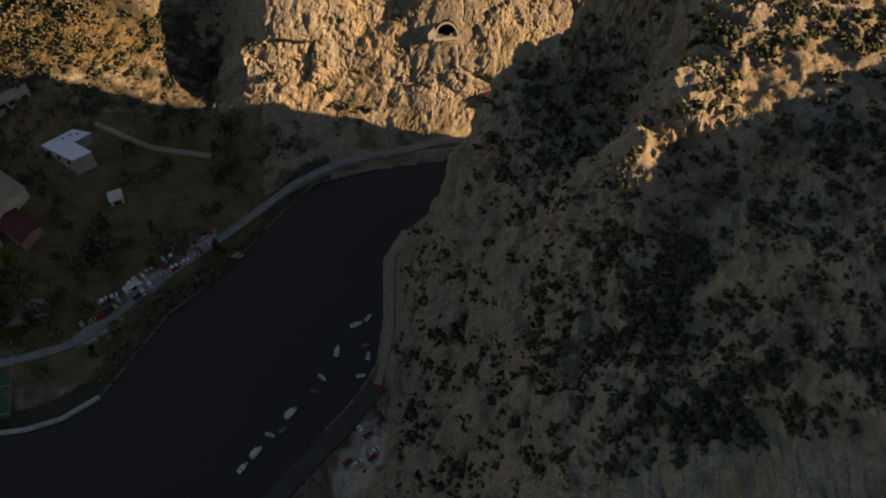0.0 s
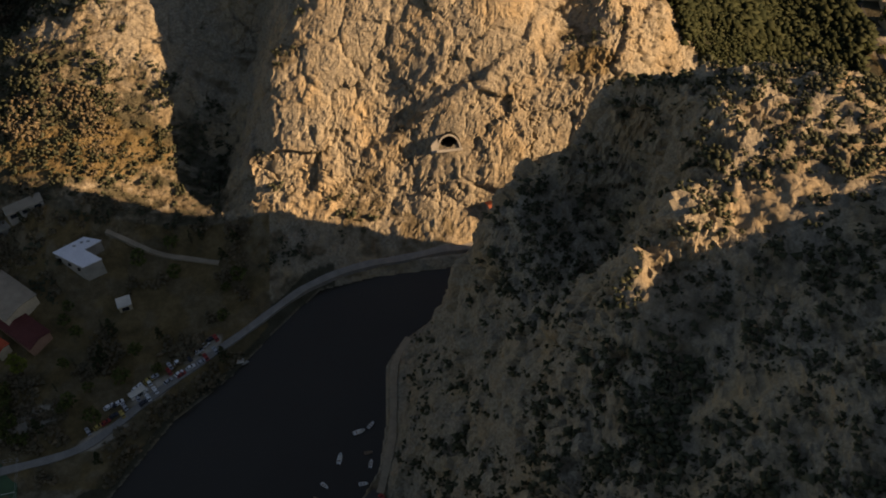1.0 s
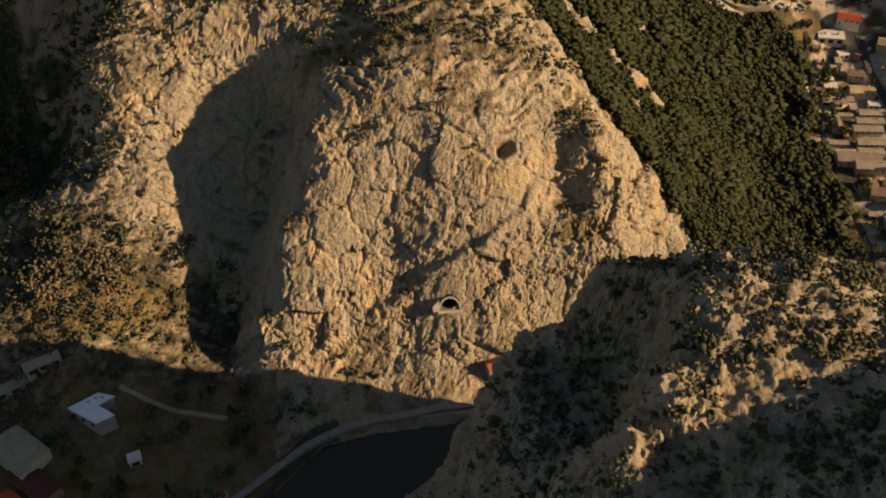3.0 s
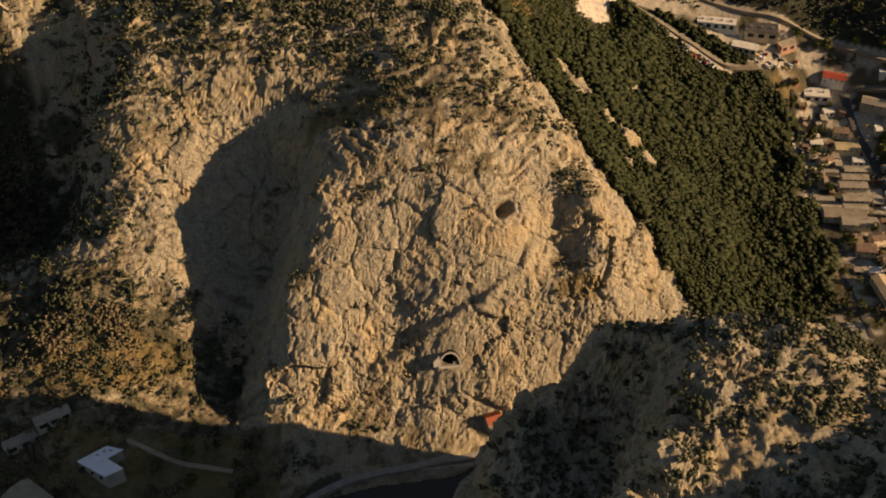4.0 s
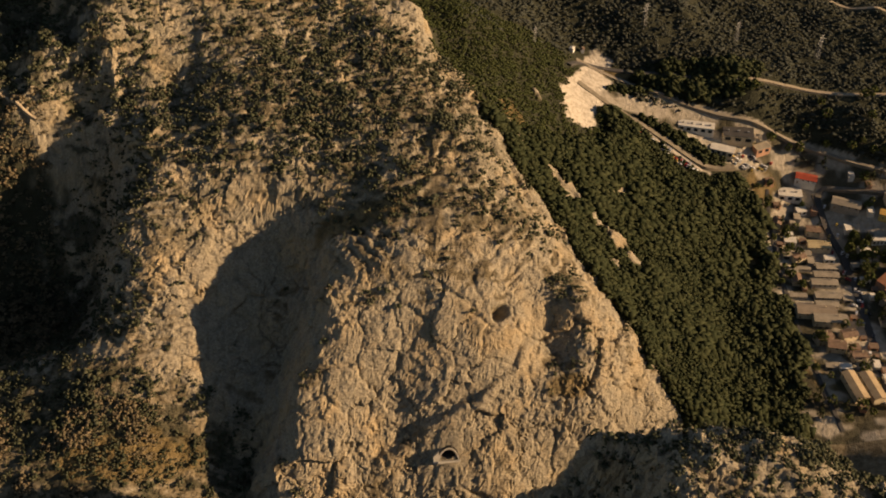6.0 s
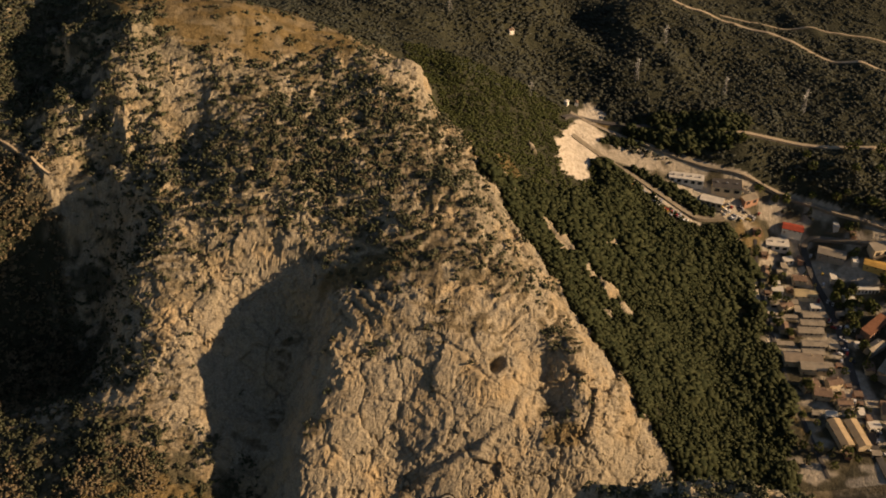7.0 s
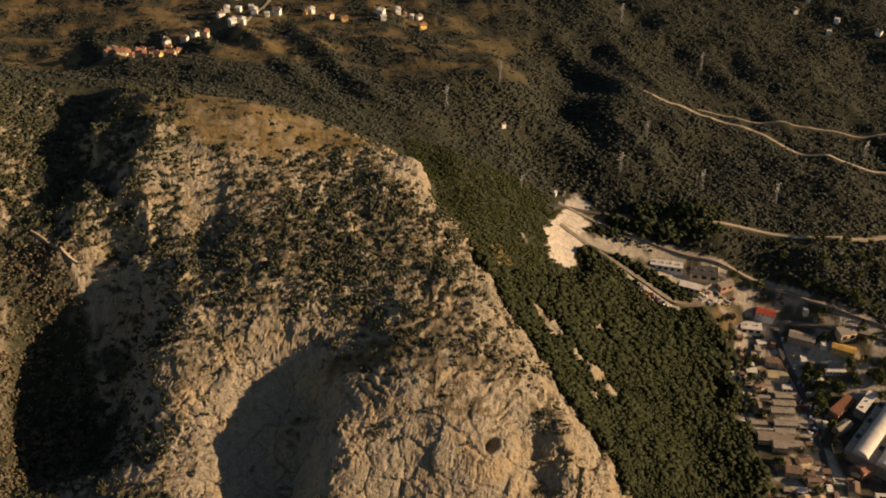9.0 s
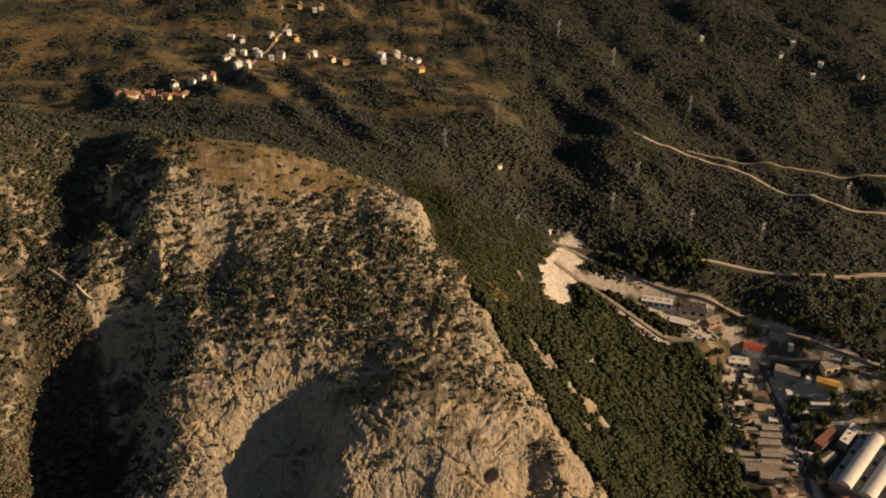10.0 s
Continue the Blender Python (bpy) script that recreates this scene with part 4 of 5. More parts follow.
settle(shed("warehouse", "long pale flat-roofed warehouse in the works yard", 26, 7, 3.6, WHITE, PALE_SHEET, doors=5, vents=4, category="warehouse"), 205, 618, -14, 0.2)
settle(shed("warehouse", "dark flat-roofed warehouse with pale walls", 22, 12, 4, CREAM, plain("bitumen_roof", (0.07, 0.065, 0.06)), doors=3, vents=3, category="warehouse"), 236, 613, -12, 0.2)
settle(shed("warehouse", "low cream shed with open bays in the yard", 17, 7, 3.4, CREAM, PALE_SHEET, doors=4, category="warehouse"), 223, 603, -24, 0.2)
settle(shed("warehouse", "small brick-coloured shed at the yard corner", 12, 6, 3.4, PINKISH, SHEET, doors=2, category="warehouse"), 254, 607, 20, 0.2)
settle(house("workshop", "cream workshop with a bright red sheet roof", 15, 8, 4.4, 0.3, WHITE, RED_SHEET, 4, False, roof_label="bright red sheet roof"), 288, 593, -22, 0.2)
settle(shed("workshop", "white annex with a pale sheet roof beside the workshop", 17, 9, 3.6, WHITE, PALE_SHEET, 0.8, 3, 2, "workshop"), 275, 585, -10, 0.2)
settle(house("barn", "long grey barn with a weathered sheet roof", 20, 9, 4.5, 0.35, GREY, SHEET, 4, False), 313, 571, -24, 0.2)
settle(shed("workshop", "tall pale workshop with a tilted grey roof", 14, 9, 5, CREAM, SHEET, 1.0, 2, 0, "workshop"), 347, 568, 12, 0.2)
settle(house("workshop", "low workshop with an ochre yellow roof", 18, 8, 4, 0.25, YELLOW, plain("ochre_roof", (0.5, 0.3, 0.08)), 3, False), 343, 557, -28, 0.2)
settle(shed("trailer", "long white trailer parked on the gravel", 16, 3, 3.4, WHITE, PALE_SHEET, 0.1, 6, 0, "trailer"), 333, 541, -4, 0.2)
settle(house("house", "tan house with a pale sheet roof beside the street", 16, 8, 4.5, 0.3, CREAM, plain("tan_roof", (0.42, 0.34, 0.2)), 4), 287, 543, -6, 0.2)
proto = row_house("long low terrace house with a weathered grey roof", 17, 5.5, 4, GREY, SHEET, 288, 523, -4, "terrace rows", windows=5)
for x, y, s in ((284, 515, 1.0), (280, 507, 1.05), (278, 494, 1.0), (275, 486, 0.9), (270, 523, 0.6), (258, 496, 0.7)):
    put(proto, x, y, -5, 0.2, s)
row_house("broad old hall with a brown weathered roof", 26, 9, 5, CREAM, plain("brown_sheet", (0.27, 0.22, 0.165)), 265, 479, -8, windows=6)
row_house("broad low house with a grey-brown roof", 22, 8, 5, CREAM, SHEET, 272, 471, -8, windows=5)
proto = row_house("small house with a faded tile roof among garden trees", 10, 6.5, 4.5, CREAM, TILE_OLD, 280, 457, 10, "plain houses")
for x, y, a in ((268, 447, -12), (280, 438, 5), (260, 561, 70), (286, 556, -10), (269, 532, 20), (262, 512, 80), (307, 430, 70), (316, 447, 60), (262, 455, 15), (310, 470, 80)):
    put(proto, x, y, a, 0.2, rr.uniform(0.8, 1.15))
proto = settle(house("shed_hall", "narrow tan sheet-roofed shed standing in a pair", 22, 8, 5, 0.22, CREAM, plain("tan_sheet", (0.44, 0.33, 0.2)), 4, False, "paired sheds"), 268, 412, 96, 0.2)
put(proto, 279, 411, 96, 0.2)
settle(shed("barn", "red-brown sheet-roofed barn beside the factory", 26, 8, 5, PINKISH, plain("rust_roof", (0.2, 0.09, 0.05)), 0.7, 4, 0, "barn"), 329, 510, 38, 0.2)
settle(house("house", "old stone house with a sagging grey roof", 15, 7, 5, 0.4, GREY, SHEET, 3), 321, 489, 32, 0.2)
settle(house("house", "two-storey brick-red house beside the factory", 12, 8, 7, 0.35, PINKISH, TILE, 3), 322, 446, 20, 0.2)

# small sheds and lean-tos crowded along the street
huts = [settle(shed("garden_shed", "small sheet-roofed shed in a cluttered garden", 6, 4, 2.6, GREY, SHEET, 0.4, 1, group="garden sheds"), 262, 520, 10, 0.1),
        settle(shed("garden_shed", "small white shed with a pale roof beside the street", 7, 4.5, 2.8, WHITE, PALE_SHEET, 0.3, 2, group="garden sheds"), 292, 532, -5, 0.1),
        settle(shed("garden_shed", "small brick lean-to with a rusty roof", 5, 3.5, 2.4, PINKISH, TILE_OLD, 0.5, 1, group="garden sheds"), 263, 575, 5, 0.1)]
taken = []
while len(taken) < 46:
    y = rr.uniform(395, 590)
    x = rr.uniform(258, 294) if rr.random() < 0.75 else rr.uniform(306, 340)
    if all((x - px) ** 2 + (y - py) ** 2 > r * r for px, py, r in SHED_KEEP) and all((x - px) ** 2 + (y - py) ** 2 > 36 for px, py in taken):
        taken.append((x, y))
        put(rr.choice(huts), x, y, rr.choice((-8, 82, 5)), 0.1, rr.uniform(0.7, 1.2))


def factory():
    """A hall under barrel vaults of ribbed sheet, with flat aisles between them."""
    e = thing("factory_hall", "long factory hall with pale ribbed barrel-vault roofs", "factory")
    length, width, h = 72, 58, 8
    part("wall", box(-length / 2, length / 2, -width / 2, width / 2, -4, h), GREY, e)
    part("roof_slab", box(-length / 2 - 0.4, length / 2 + 0.4, -width / 2 - 0.4, width / 2 + 0.4, h, h + 0.5), SHEET, e)
    for k in range(3):
        c = -width / 2 + 11 + k * 18
        bm = bmesh.new()
        rows = []
        for i in range(49):
            x, rib = -length / 2 + 1 + (length - 2) * i / 48, 0.3 * (i % 2)
            rows.append([bm.verts.new((x, c + (6 + rib * 0.2) * math.cos(a), h + 0.5 + (4.4 + rib) * math.sin(a))) for a in [math.pi * j / 14 for j in range(15)]])
        for a, b in zip(rows, rows[1:]):
            for j in range(14):
                bm.faces.new((a[j], a[j + 1], b[j + 1], b[j]))
        for r in (rows[0], rows[-1]):
            bm.faces.new(r)
        v = part("vault", bm, PALE_SHEET, e, "pale ribbed vault roof")
        for i in range(6):
            part("skylight", box(-30 + i * 11, -25 + i * 11, c + 7.2, c + 10.4, h + 0.5, h + 1.1, 0.1), GLASS if i % 2 else SHEET, v)
    for k in range(9):
        x = -length / 2 + 4 + k * 8
        part("window", box(x - 2.4, x + 2.4, -width / 2 - 0.06, -width / 2 + 0.04, 3.4, 6.2), GLASS, e)
    settle(e, 357, 468, 46, 0.2)


factory()
settle(shed("warehouse", "pale ribbed shed beside the factory hall", 26, 7, 6, GREY, PALE_SHEET, 0.8, 3, 3, "warehouse"), 348, 511, 46, 0.2)


# ---- the west bank ----
def l_building():
    e = thing("storage_building", "building with a white L-shaped flat roof by the track", "building")
    ring = [(-11.5, 0), (1.5, 8.5), (10, 6), (3, 1), (12, -5), (4, -9.5)]
    for nm, z0, z1, grow_by, mat, lab in (("wall", -4, 6.4, 0.96, GREY, ""), ("roof", 6.4, 7.0, 1.0, plain("white_membrane", (0.8, 0.8, 0.84), vary=0.12), "clean white L-shaped roof")):
        bm = bmesh.new()
        lo = [bm.verts.new((x * grow_by, y * grow_by, z0)) for x, y in ring]
        hi = [bm.verts.new((x * grow_by, y * grow_by, z1)) for x, y in ring]
        bm.faces.new(hi)
        bm.faces.new(lo[::-1])
        for i in range(6):
            j = (i + 1) % 6
            bm.faces.new((lo[i], lo[j], hi[j], hi[i]))
        p = part(nm, bm, mat, e, lab)
    for x, y in ((1, 5), (4, 5.5), (-2, 3)):
        part("roof_hatch", box(x - 0.7, x + 0.7, y - 0.4, y + 0.4, 7.0, 7.5, 0.08), STEEL, p)
    for k in range(3):
        q = Vector((-11, -0.4, 0)).lerp(Vector((3.6, -9.3, 0)), (k + 0.5) / 3)
        part("window", box(q.x - 0.6, q.x + 0.6, q.y - 0.3, q.y + 0.3, 2.6, 4.4), GLASS, e)
    settle(e, -166.5, 299, 0, 0.1)


l_building()
settle(house("depot", "large depot with a broad beige sheet roof", 24, 17, 6, 0.16, CREAM, plain("beige_roof", (0.36, 0.29, 0.21)), 4, False), -199, 281, -38, 0.2)
settle(house("depot", "long low depot with a dark red-brown roof", 26, 11, 4.5, 0.3, PINKISH, plain("maroon_roof", (0.13, 0.04, 0.035)), 4, False), -190, 267, -38, 0.2)
settle(house("shelter", "small shelter with a bright orange-red roof", 9, 6, 5.5, 0.3, CREAM, plain("orange_roof", (0.5, 0.09, 0.04)), 2, False), -199, 258, -35, 0.2)
settle(shed("yard_shed", "low grey shed with weathered sheet roof in the yard", 20, 5, 3.5, GREY, SHEET, 0.4, 3), -206, 312, 30, 0.1)
settle(shed("yard_shed", "low grey lean-to beside the store yard", 17, 5, 3.2, GREY, SHEET, 0.4, 3), -190, 316, 30, 0.1)
settle(shed("hut", "small pale hut on the cleared ground", 6, 5, 3.5, CREAM, PALE_SHEET, 0.4, 1), -146, 279, 20, 0.1)
settle(house("hut", "red-roofed hut at the foot of the sunlit cliff", 8, 6.5, 2.6, 0.5, GREY, plain("red_tiles", (0.3, 0.09, 0.05)), 2, False), 28, 322, 20, 0.6)
settle(shed("container", "long pale container beside the parked cars", 7, 2.4, 2.5, WHITE, PALE_SHEET, 0.05, 1, 0, "container"), -134, 233, 38, 0.1)


def quay():
    e = thing("quay", "pale concrete quay with mooring posts at the water's edge", "quay")
    pts = [(-184, 169.2), (-170, 170.4), (-156, 174.4), (-142, 183.4)]
    for (ax, ay), (bx, by) in zip(pts, pts[1:]):
        d = Vector((bx - ax, by - ay))
        n = Vector((-d.y, d.x)).normalized() * 1.6
        bm = bmesh.new()
        lo = [bm.verts.new((x, y, -1.5)) for x, y in ((ax, ay), (bx, by), (bx + n.x, by + n.y), (ax + n.x, ay + n.y))]
        hi = [bm.verts.new((v.co.x, v.co.y, 1.5)) for v in lo]
        bm.faces.new(hi)
        bm.faces.new(lo[::-1])
        for i in range(4):
            j = (i + 1) % 4
            bm.faces.new((lo[i], lo[j], hi[j], hi[i]))
        part("quay_block", bm, CONCRETE, e)
        for k in range(3):
            p = Vector((ax, ay)) + d * (k + 0.5) / 3 + n * 0.3
            part("mooring_post", bar(bmesh.new(), (p.x, p.y, 1.4), (p.x, p.y, 2.3), 0.18, 6), STEEL, e)


quay()


def court():
    e = thing("ball_court", "small green ball court with a wire fence by the quay", "court")
    part("surface", box(-9, 9, -14, 14, -2, 0.15), COURT, e)
    for x in (-9, -3, 3, 9):
        for y in (-14, 14):
            part("fence_post", bar(bmesh.new(), (x, y, 0), (x, y, 3.2), 0.07, 4), STEEL, e)
    for z in (1.2, 3.1):
        for y in (-14, 14):
            part("fence_rail", bar(bmesh.new(), (-9, y, z), (9, y, z), 0.05, 4), STEEL, e)
        for x in (-9, 9):
            part("fence_rail", bar(bmesh.new(), (x, -14, z), (x, 14, z), 0.05, 4), STEEL, e)
    for y in (-12.5, 0, 12.5):
        part("court_line", box(-8, 8, y - 0.08, y + 0.08, 0.15, 0.16), WHITE, e)
    settle(e, -187, 189, 8, 0.6)


court()


# ---- cliff openings ----
def tunnel():
    e = thing("tunnel_mouth", "concrete tunnel mouth with a pale arched hood in the cliff", "tunnel")
    def arch(w, h, n=14):
        return [(w * math.cos(math.pi * k / n), h * math.sin(math.pi * k / n)) for k in range(n + 1)]
    for nm, y0, y1, wi, hi_, wo, ho, mat in (("hood", -1.2, 5, 4.9, 6.2, 5.7, 7.0, CONCRETE), ("lining", -0.6, 14, 4.8, 6.1, 6.0, 7.2, DARK_ROCK)):
        bm = bmesh.new()
        ins, outs = arch(wi, hi_), arch(wo, ho)
        grid = [[bm.verts.new((x, y, z)) for x, z in ring] for ring in (ins, outs) for y in (y0, y1)]
        a0, a1, b0, b1 = grid
        for i in range(len(ins) - 1):
            for q in ((a0[i], a0[i + 1], a1[i + 1], a1[i]), (b0[i], b1[i], b1[i + 1], b0[i + 1]), (a0[i], b0[i], b0[i + 1], a0[i + 1])):
                bm.faces.new(q)
        if nm == "lining":
            bm.faces.new(a1[::-1])
        part(nm, bm, mat, e)
    part("floor_slab", box(-6.2, 6.2, -2.2, 14, -1.2, 0.0, 0.1), CONCRETE, e)
    part("side_wall", prism([(-8.5, -1.5), (-8.5, 2.5), (-5.2, 5.5), (-5.2, -1.5)], -1.2, 2), CONCRETE, e)
    e.matrix_basis = pose(6.5, 341.5, float(height(np.array(6.5), np.array(340.5))) + 0.6, -34, 0, 4)


tunnel()


# ---- pylons ----
def pylon():
    e = thing("pylon", "tall grey lattice power pylon on the wooded hillside", "pylon", "power line pylons")
    h, b, t = 20.0, 1.7, 0.35
    for sx in (-1, 1):
        for sy in (-1, 1):
            part("leg", bar(bmesh.new(), (sx * b, sy * b, -1.5), (sx * t, sy * t, h), 0.16, 4, 0.1), STEEL, e)
    bm = bmesh.new()
    for k in range(7):
        z0, z1 = h * k / 7, h * (k + 1) / 7
        w0, w1 = b + (t - b) * k / 7, b + (t - b) * (k + 1) / 7
        for a, c in (((-w0, -w0), (w1, -w1)), ((w0, -w0), (w1, w1)), ((w0, w0), (-w1, w1)), ((-w0, w0), (-w1, -w1)), ((w0, -w0), (-w1, -w1)), ((w0, w0), (w1, -w1))):
            bar(bm, (*a, z0), (*c, z1), 0.07, 3)
    part("bracing", bm, STEEL, e)
    for z, l in ((13.5, 3.2), (16, 3.8), (18.5, 2.8)):
        bm = bar(bmesh.new(), (-l, 0, z), (l, 0, z), 0.13, 4)
        bar(bm, (-l, 0, z), (0, 0, z + 1.2), 0.07, 3)
        bar(bm, (l, 0, z), (0, 0, z + 1.2), 0.07, 3)
        arm = part("cross_arm", bm, STEEL, e)
        for s in (-1, 1):
            part("insulator", bar(bmesh.new(), (s * l, 0, z), (s * l, 0, z - 1.1), 0.12, 5), GLASS, arm)
    return e


first = settle(pylon(), 177, 702, 35)
for x, y, s in ((252, 702, 0.9), (313, 684, 1.1), (427, 765, 1.1), (211, 753, 0.9), (28, 742, 1.0), (79, 787, 1.0), (85, 657, 0.7), (177, 1026, 1.1), (231, 973, 1.1), (301, 899, 1.0)):
    put(first, x, y, 35, 0, s)


# ---- cars ----
def car(color, label):
    e = thing("car", label, "car", "parked cars")
    body = prism([(-2.1, 0.35), (2.1, 0.35), (2.15, 0.75), (1.9, 0.95), (0.9, 1.02), (-1.95, 1.05), (-2.15, 0.8)], -0.85, 0.85)
    bmesh.ops.bevel(body, geom=list(body.edges), offset=0.06, segments=1, affect="EDGES")
    paint = plain("car_paint", color, rough=0.3, vary=0.12)
    part("body", body, paint, e)
    part("cabin", prism([(-1.75, 1.03), (0.95, 1.0), (0.3, 1.48), (-1.35, 1.5)], -0.72, 0.72), GLASS, e, "dark glass cabin")
    part("roof", box(-1.3, 0.28, -0.7, 0.7, 1.48, 1.54, 0.02), paint, e)
    for x in (-1.3, 1.3):
        for y in (-0.8, 0.8):
            part("wheel", bar(bmesh.new(), (x, y - 0.1, 0.32), (x, y + 0.1, 0.32), 0.32, 8), RUBBER, e)
    return e


cars = [car((0.75, 0.75, 0.74), "white car parked on the gravel"), car((0.4, 0.41, 0.43), "silver car parked in a row"),
        car((0.05, 0.05, 0.06), "black car parked beside the road"), car((0.35, 0.05, 0.04), "dark red car parked in a row"), car((0.5, 0.36, 0.1), "yellow car parked in the yard")]
CAR_SPOTS = [(-132, 234), (-134, 231), (-131, 228.5), (-146, 220), (-149, 218), (-153, 216), (-122, 244), (-110, 254), (-114, 250.5), (-103, 260.5), (-143, 223), (-139, 227),
             (-36, 164), (-30, 153), (-35, 146), (-37, 149), (-28, 181), (-33, 161), (-31, 150), (-41, 150), (300, 513), (305, 560), (296, 450)]
for k in range(26):
    u = rr.random()
    CAR_SPOTS.append((-152 + 58 * u + rr.uniform(-1.5, 1.5), 217 + 48 * u + rr.choice((-3.4, 4.2))))
for k in range(34):
    u = k / 33
    CAR_SPOTS.append((156 + 42 * u + rr.uniform(-2, 2), 606 - 22 * u + rr.uniform(-3.5, 3.5)))
for k in range(24):
    CAR_SPOTS.append((rr.uniform(228, 262), rr.uniform(594, 604)))
for k in range(36):
    y = rr.uniform(395, 575)
    CAR_SPOTS.append((float(line(y, (405, 289), (471, 298), (541, 302), (584, 294))) + rr.choice((-1, 1)) * rr.uniform(1.2, 5.5), y))
order = list(range(5)) + [rr.choice((0, 0, 1, 1, 2, 3, 4)) for _ in CAR_SPOTS]
for i, (x, y) in enumerate(CAR_SPOTS):
    a = rr.choice((35, 125, 40)) if x < 0 else rr.choice((-28, 62, 60))
    (settle if i < 5 else put)(cars[order[i]], x, y, a, 0.12)


# ---- boats ----
def boat(kind, label, length, beam, color):
    e = thing("boat", label, "boat", "moored boats")
    bm = bmesh.new()
    rows = []
    for u, w, dz in ((-0.5, 0.85, 0.0), (-0.25, 1.0, 0.0), (0.05, 1.0, 0.02), (0.3, 0.72, 0.1), (0.5, 0.04, 0.25)):
        x, y = u * length, w * beam / 2
        rows.append([bm.verts.new(p) for p in ((x, 0, -0.35), (x, y * 0.7, -0.15), (x, y, 0.55 + dz), (x, y * 0.82, 0.55 + dz), (x, y * 0.6, 0.2), (x, -y * 0.6, 0.2), (x, -y * 0.82, 0.55 + dz), (x, -y, 0.55 + dz), (x, -y * 0.7, -0.15))])
    for a, b in zip(rows, rows[1:]):
        for k in range(9):
            j = (k + 1) % 9
            bm.faces.new((a[k], a[j], b[j], b[k]))
    bm.faces.new(rows[0])
    bm.faces.new(rows[-1][::-1])
    part("hull", bm, plain("boat_paint", color, rough=0.4, vary=0.15), e)
    for x in (-0.22, 0.08):
        part("thwart", box(x * length - 0.2, x * length + 0.2, -beam * 0.36, beam * 0.36, 0.3, 0.4), WOODEN, e)
    if kind == "cabin":
        c = part("cabin", box(-0.12 * length, 0.22 * length, -beam * 0.33, beam * 0.33, 0.25, 1.35, 0.1, 0.85), WHITE, e)
        part("windscreen", box(0.2 * length, 0.23 * length, -beam * 0.28, beam * 0.28, 0.8, 1.25), GLASS, c)
    if kind == "canopy":
        part("canopy", box(-0.42 * length, 0.2 * length, -beam * 0.45, beam * 0.45, 1.95, 2.1, 0.05), PALE_SHEET, e)
        for x in (-0.4, 0.18):
            for y in (-0.4, 0.4):
                part("canopy_post", bar(bmesh.new(), (x * length, y * beam, 0.5), (x * length, y * beam, 1.95), 0.04, 4), STEEL, e)
    part("outboard", box(-0.5 * length - 0.35, -0.5 * length, -0.18, 0.18, -0.2, 0.85, 0.05), RUBBER, e)
    return e


boats = [boat("open", "small white open boat moored on the river", 4.0, 1.6, (0.72, 0.71, 0.68)), boat("cabin", "white cabin boat moored on the river", 5.4, 2.1, (0.78, 0.77, 0.74)),
         boat("canopy", "pale excursion boat with a flat canopy", 6.4, 2.5, (0.62, 0.6, 0.55)), boat("open", "small weathered wooden boat at its mooring", 3.8, 1.5, (0.3, 0.22, 0.15))]
BOAT_SPOTS = [(-82, 151, 1, 50), (-77, 157, 2, 50), (-72, 164, 0, -20), (-67, 166, 3, 40), (-64, 173, 2, 45), (-55, 182, 3, -30), (-52, 188, 0, -40), (-46, 200, 1, 80), (-38, 212, 1, 20),
              (-33, 215, 0, 50), (-34, 202, 3, 10), (-33, 197, 0, 80), (-36, 188, 0, 5), (-91, 249, 2, 10)]
seen = set()
for x, y, k, a in BOAT_SPOTS:
    m = pose(x, y, 0.02, 0, 0, a)
    if k in seen:
        copy_thing(boats[k], m)
    else:
        seen.add(k)
        boats[k].matrix_basis = m


# ---- single trees ----
def tree(name, label, h, spread, leaf, n, seed, conical=False):
    r = random.Random(seed)
    e = thing(name, label, "tree", "valley trees")
    bm = bar(bmesh.new(), (0, 0, -0.6), (0.1, 0, h * 0.55), h * 0.03, 6, h * 0.016)
    for k in range(5):
        a = k * 1.3 + r.uniform(-0.3, 0.3)
        z = h * (0.3 + 0.06 * k)
        bar(bm, (0.05, 0, z), (spread * 0.6 * math.cos(a), spread * 0.6 * math.sin(a), z + h * 0.22), h * 0.012, 4, h * 0.005)
    part("trunk", bm, BARK, e)
    pts = []
    for k in range(n):
        t = k / (n - 1)
        if conical:
            z, w = h * (0.2 + 0.78 * t), spread * (1.05 - 0.9 * t) * math.sqrt(r.uniform(0.1, 1))
        else:
            z, w = h * (0.32 + 0.62 * t), spread * math.sqrt(max(0.05, 1 - (1.7 * t - 0.75) ** 2)) * math.sqrt(r.uniform(0.15, 1))
        a = r.uniform(0, 6.283)
        pts.append((w * math.cos(a), w * math.sin(a), z, r.uniform(0.2, 0.36) * spread, r.uniform(0.6, 0.95)))
    v, f = clumps(pts, seed)
    me = fast_mesh("crown", v, f, leaf)
    c = new("crown", me)
    c.parent = e
    return e


LEAF = leaves("broad_leaves", [(0.0, (0.045, 0.061, 0.016)), (0.5, (0.092, 0.112, 0.032)), (1.0, (0.173, 0.182, 0.057))])
LIGHT_LEAF = leaves("bright_leaves", [(0.0, (0.1, 0.13, 0.02)), (0.5, (0.17, 0.19, 0.03)), (1.0, (0.26, 0.26, 0.05))])
trees = [tree("broadleaf_tree", "round dark green broadleaf tree on the valley floor", 8, 3.6, LEAF, 46, 1), tree("broadleaf_tree", "tall uneven broadleaf tree with gaps in its crown", 10, 3.4, LEAF, 52, 2),
         tree("pine_tree", "slender dark pine tree on the valley floor", 11, 2.6, PINE, 44, 3, True), tree("cypress_tree", "narrow dark cypress beside the houses", 9, 1.1, PINE, 30, 4, True)]
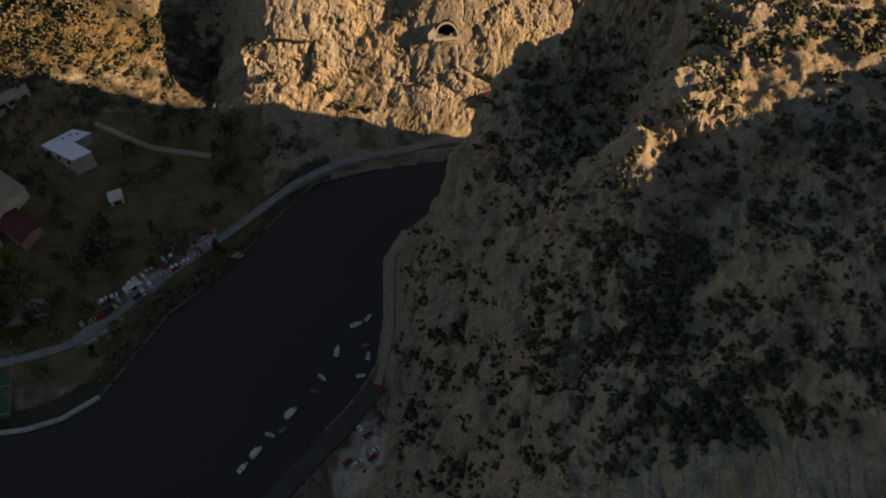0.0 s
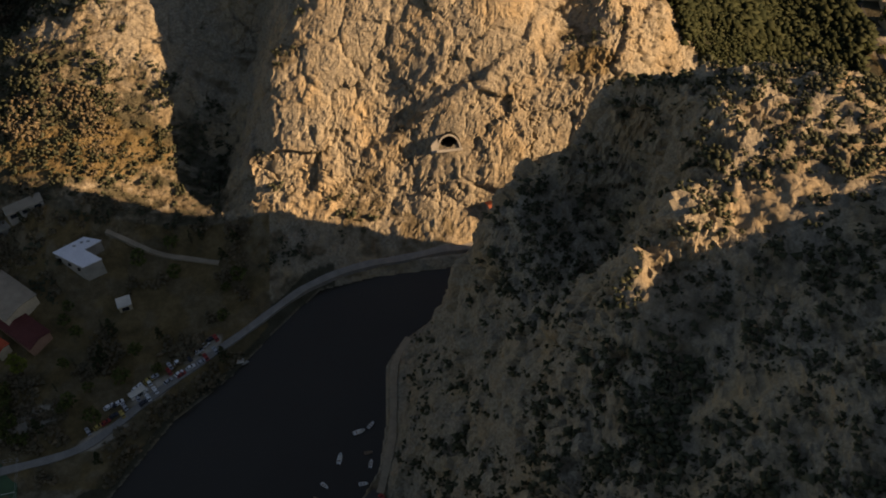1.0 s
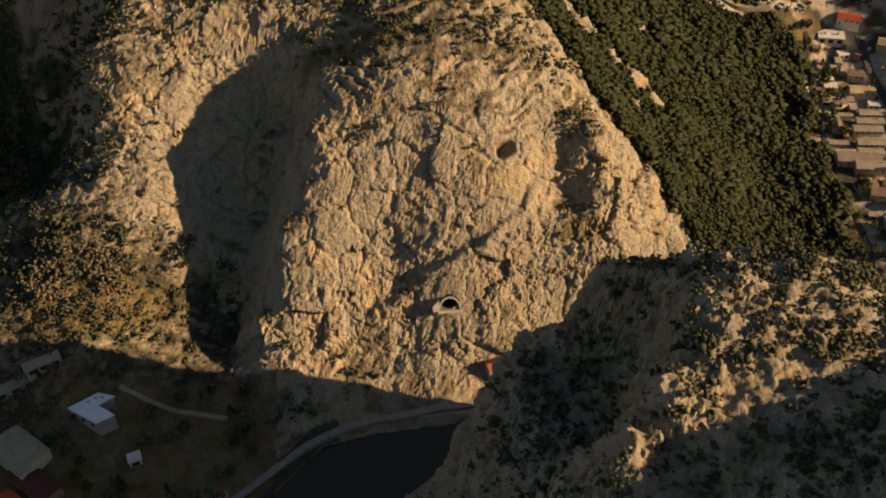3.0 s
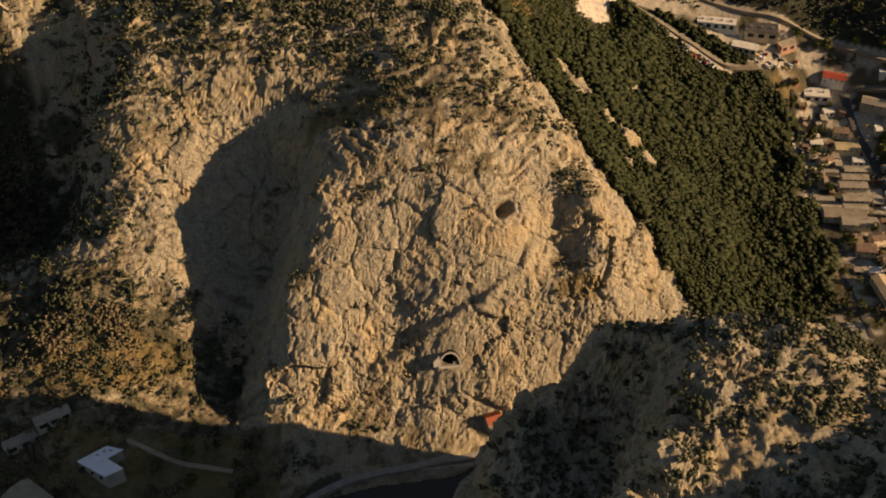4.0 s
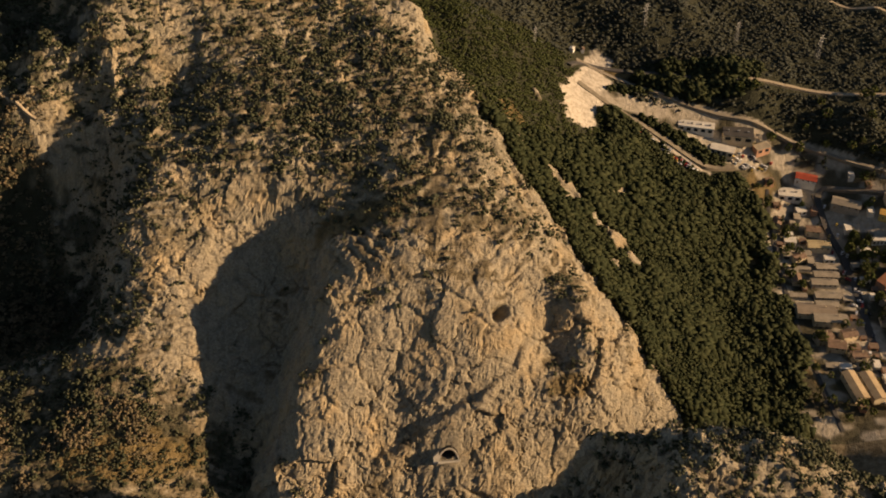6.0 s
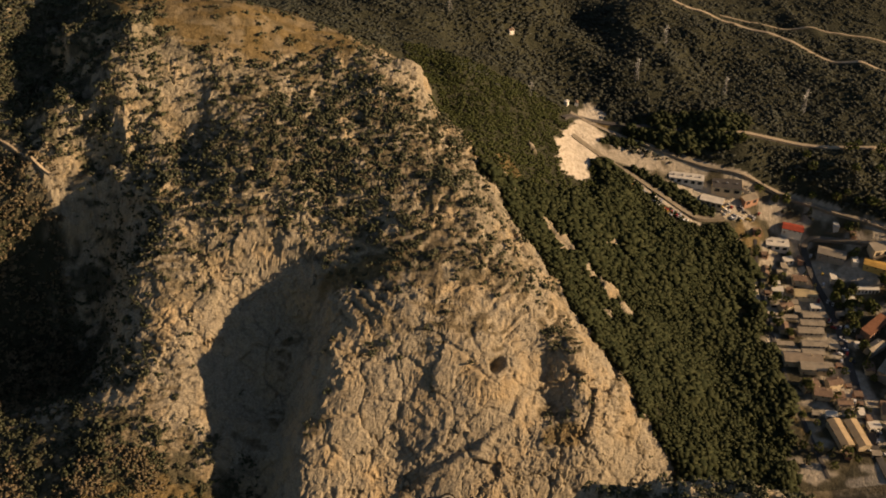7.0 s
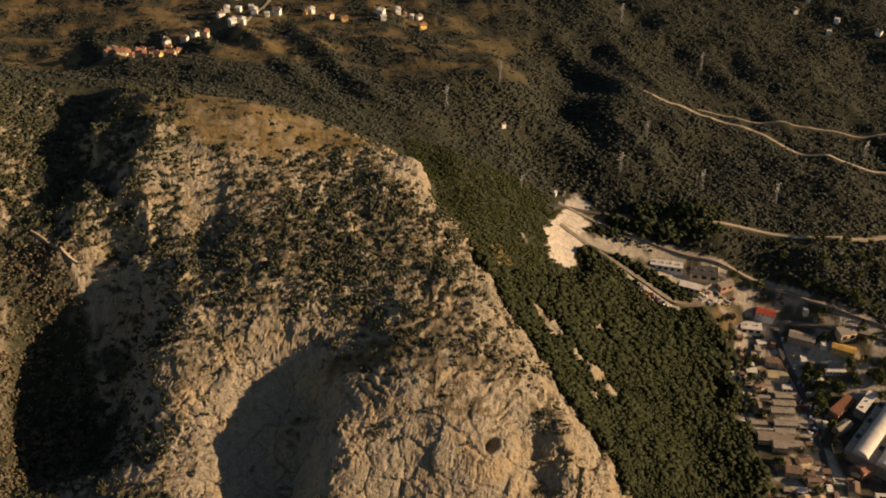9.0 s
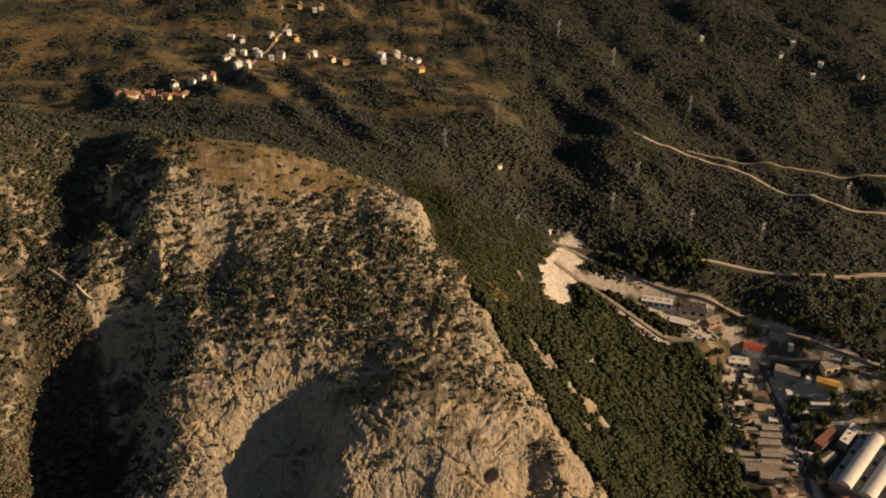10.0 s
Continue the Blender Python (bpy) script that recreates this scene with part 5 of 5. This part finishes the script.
settle(tree("broadleaf_tree", "tall tree with bright yellow-green leaves beside the depot", 15, 4.2, LIGHT_LEAF, 70, 9), -187, 246, 0)


def clear(x, y):
    return all((x - px) ** 2 + (y - py) ** 2 > r * r for px, py, r in
               ((-168, 297, 15), (-199, 281, 15), (-190, 267, 13), (-187, 189, 15), (-199, 258, 7), (205, 618, 13), (236, 613, 15), (223, 603, 10), (288, 593, 11), (275, 585, 11), (313, 571, 12),
                (347, 568, 11), (343, 557, 10), (333, 541, 8), (287, 543, 9), (284, 507, 10), (284, 520, 10), (278, 494, 9), (266, 477, 15), (268, 412, 13), (279, 411, 13), (329, 510, 12),
                (321, 489, 8), (357, 468, 46), (180, 598, 20), (250, 600, 14), (280, 457, 6), (268, 447, 6), (316, 447, 6)))


made, tries = 0, 0
while made < 230 and tries < 8000:
    tries += 1
    if made < 62:
        x, y = rr.uniform(-235, -90), rr.uniform(196, 312)
        s = float(shore_distance(np.array(x), np.array(y)))
        near_road = min((x - px) ** 2 + (y - py) ** 2 for px, py in smooth_path(BANK_ROAD)) < 36
        if s < 5 or near_road or not clear(x, y) or (-160 < x < -100 and 268 < y < 292 and rr.random() < 0.7):
            continue
    else:
        x, y = rr.uniform(238, 400), rr.uniform(385, 640)
        if not clear(x, y) or x < float(plain_edge(np.array(y))) or abs(x - float(line(y, (405, 289), (471, 298), (541, 302), (584, 294)))) < 5:
            continue
    k = rr.choice((0, 0, 1, 1, 2, 3)) if made >= 4 else made
    (settle if made < 4 else put)(trees[k], x, y, rr.uniform(0, 360), -0.1) if made < 4 else put(trees[k], x, y, rr.uniform(0, 360), -0.1, rr.uniform(0.65, 1.15))
    made += 1

# the dark grove between the street and the factory
for k in range(52):
    x, y = rr.uniform(307, 336), rr.uniform(516, 548)
    if k > 34:
        x, y = rr.uniform(338, 400), rr.uniform(528, 549)
    if clear(x, y) and abs(x - float(line(y, (405, 289), (471, 298), (541, 302), (584, 294)))) > 5:
        put(trees[rr.choice((0, 1, 1, 2))], x, y, rr.uniform(0, 360), -0.1, rr.uniform(0.7, 1.1))
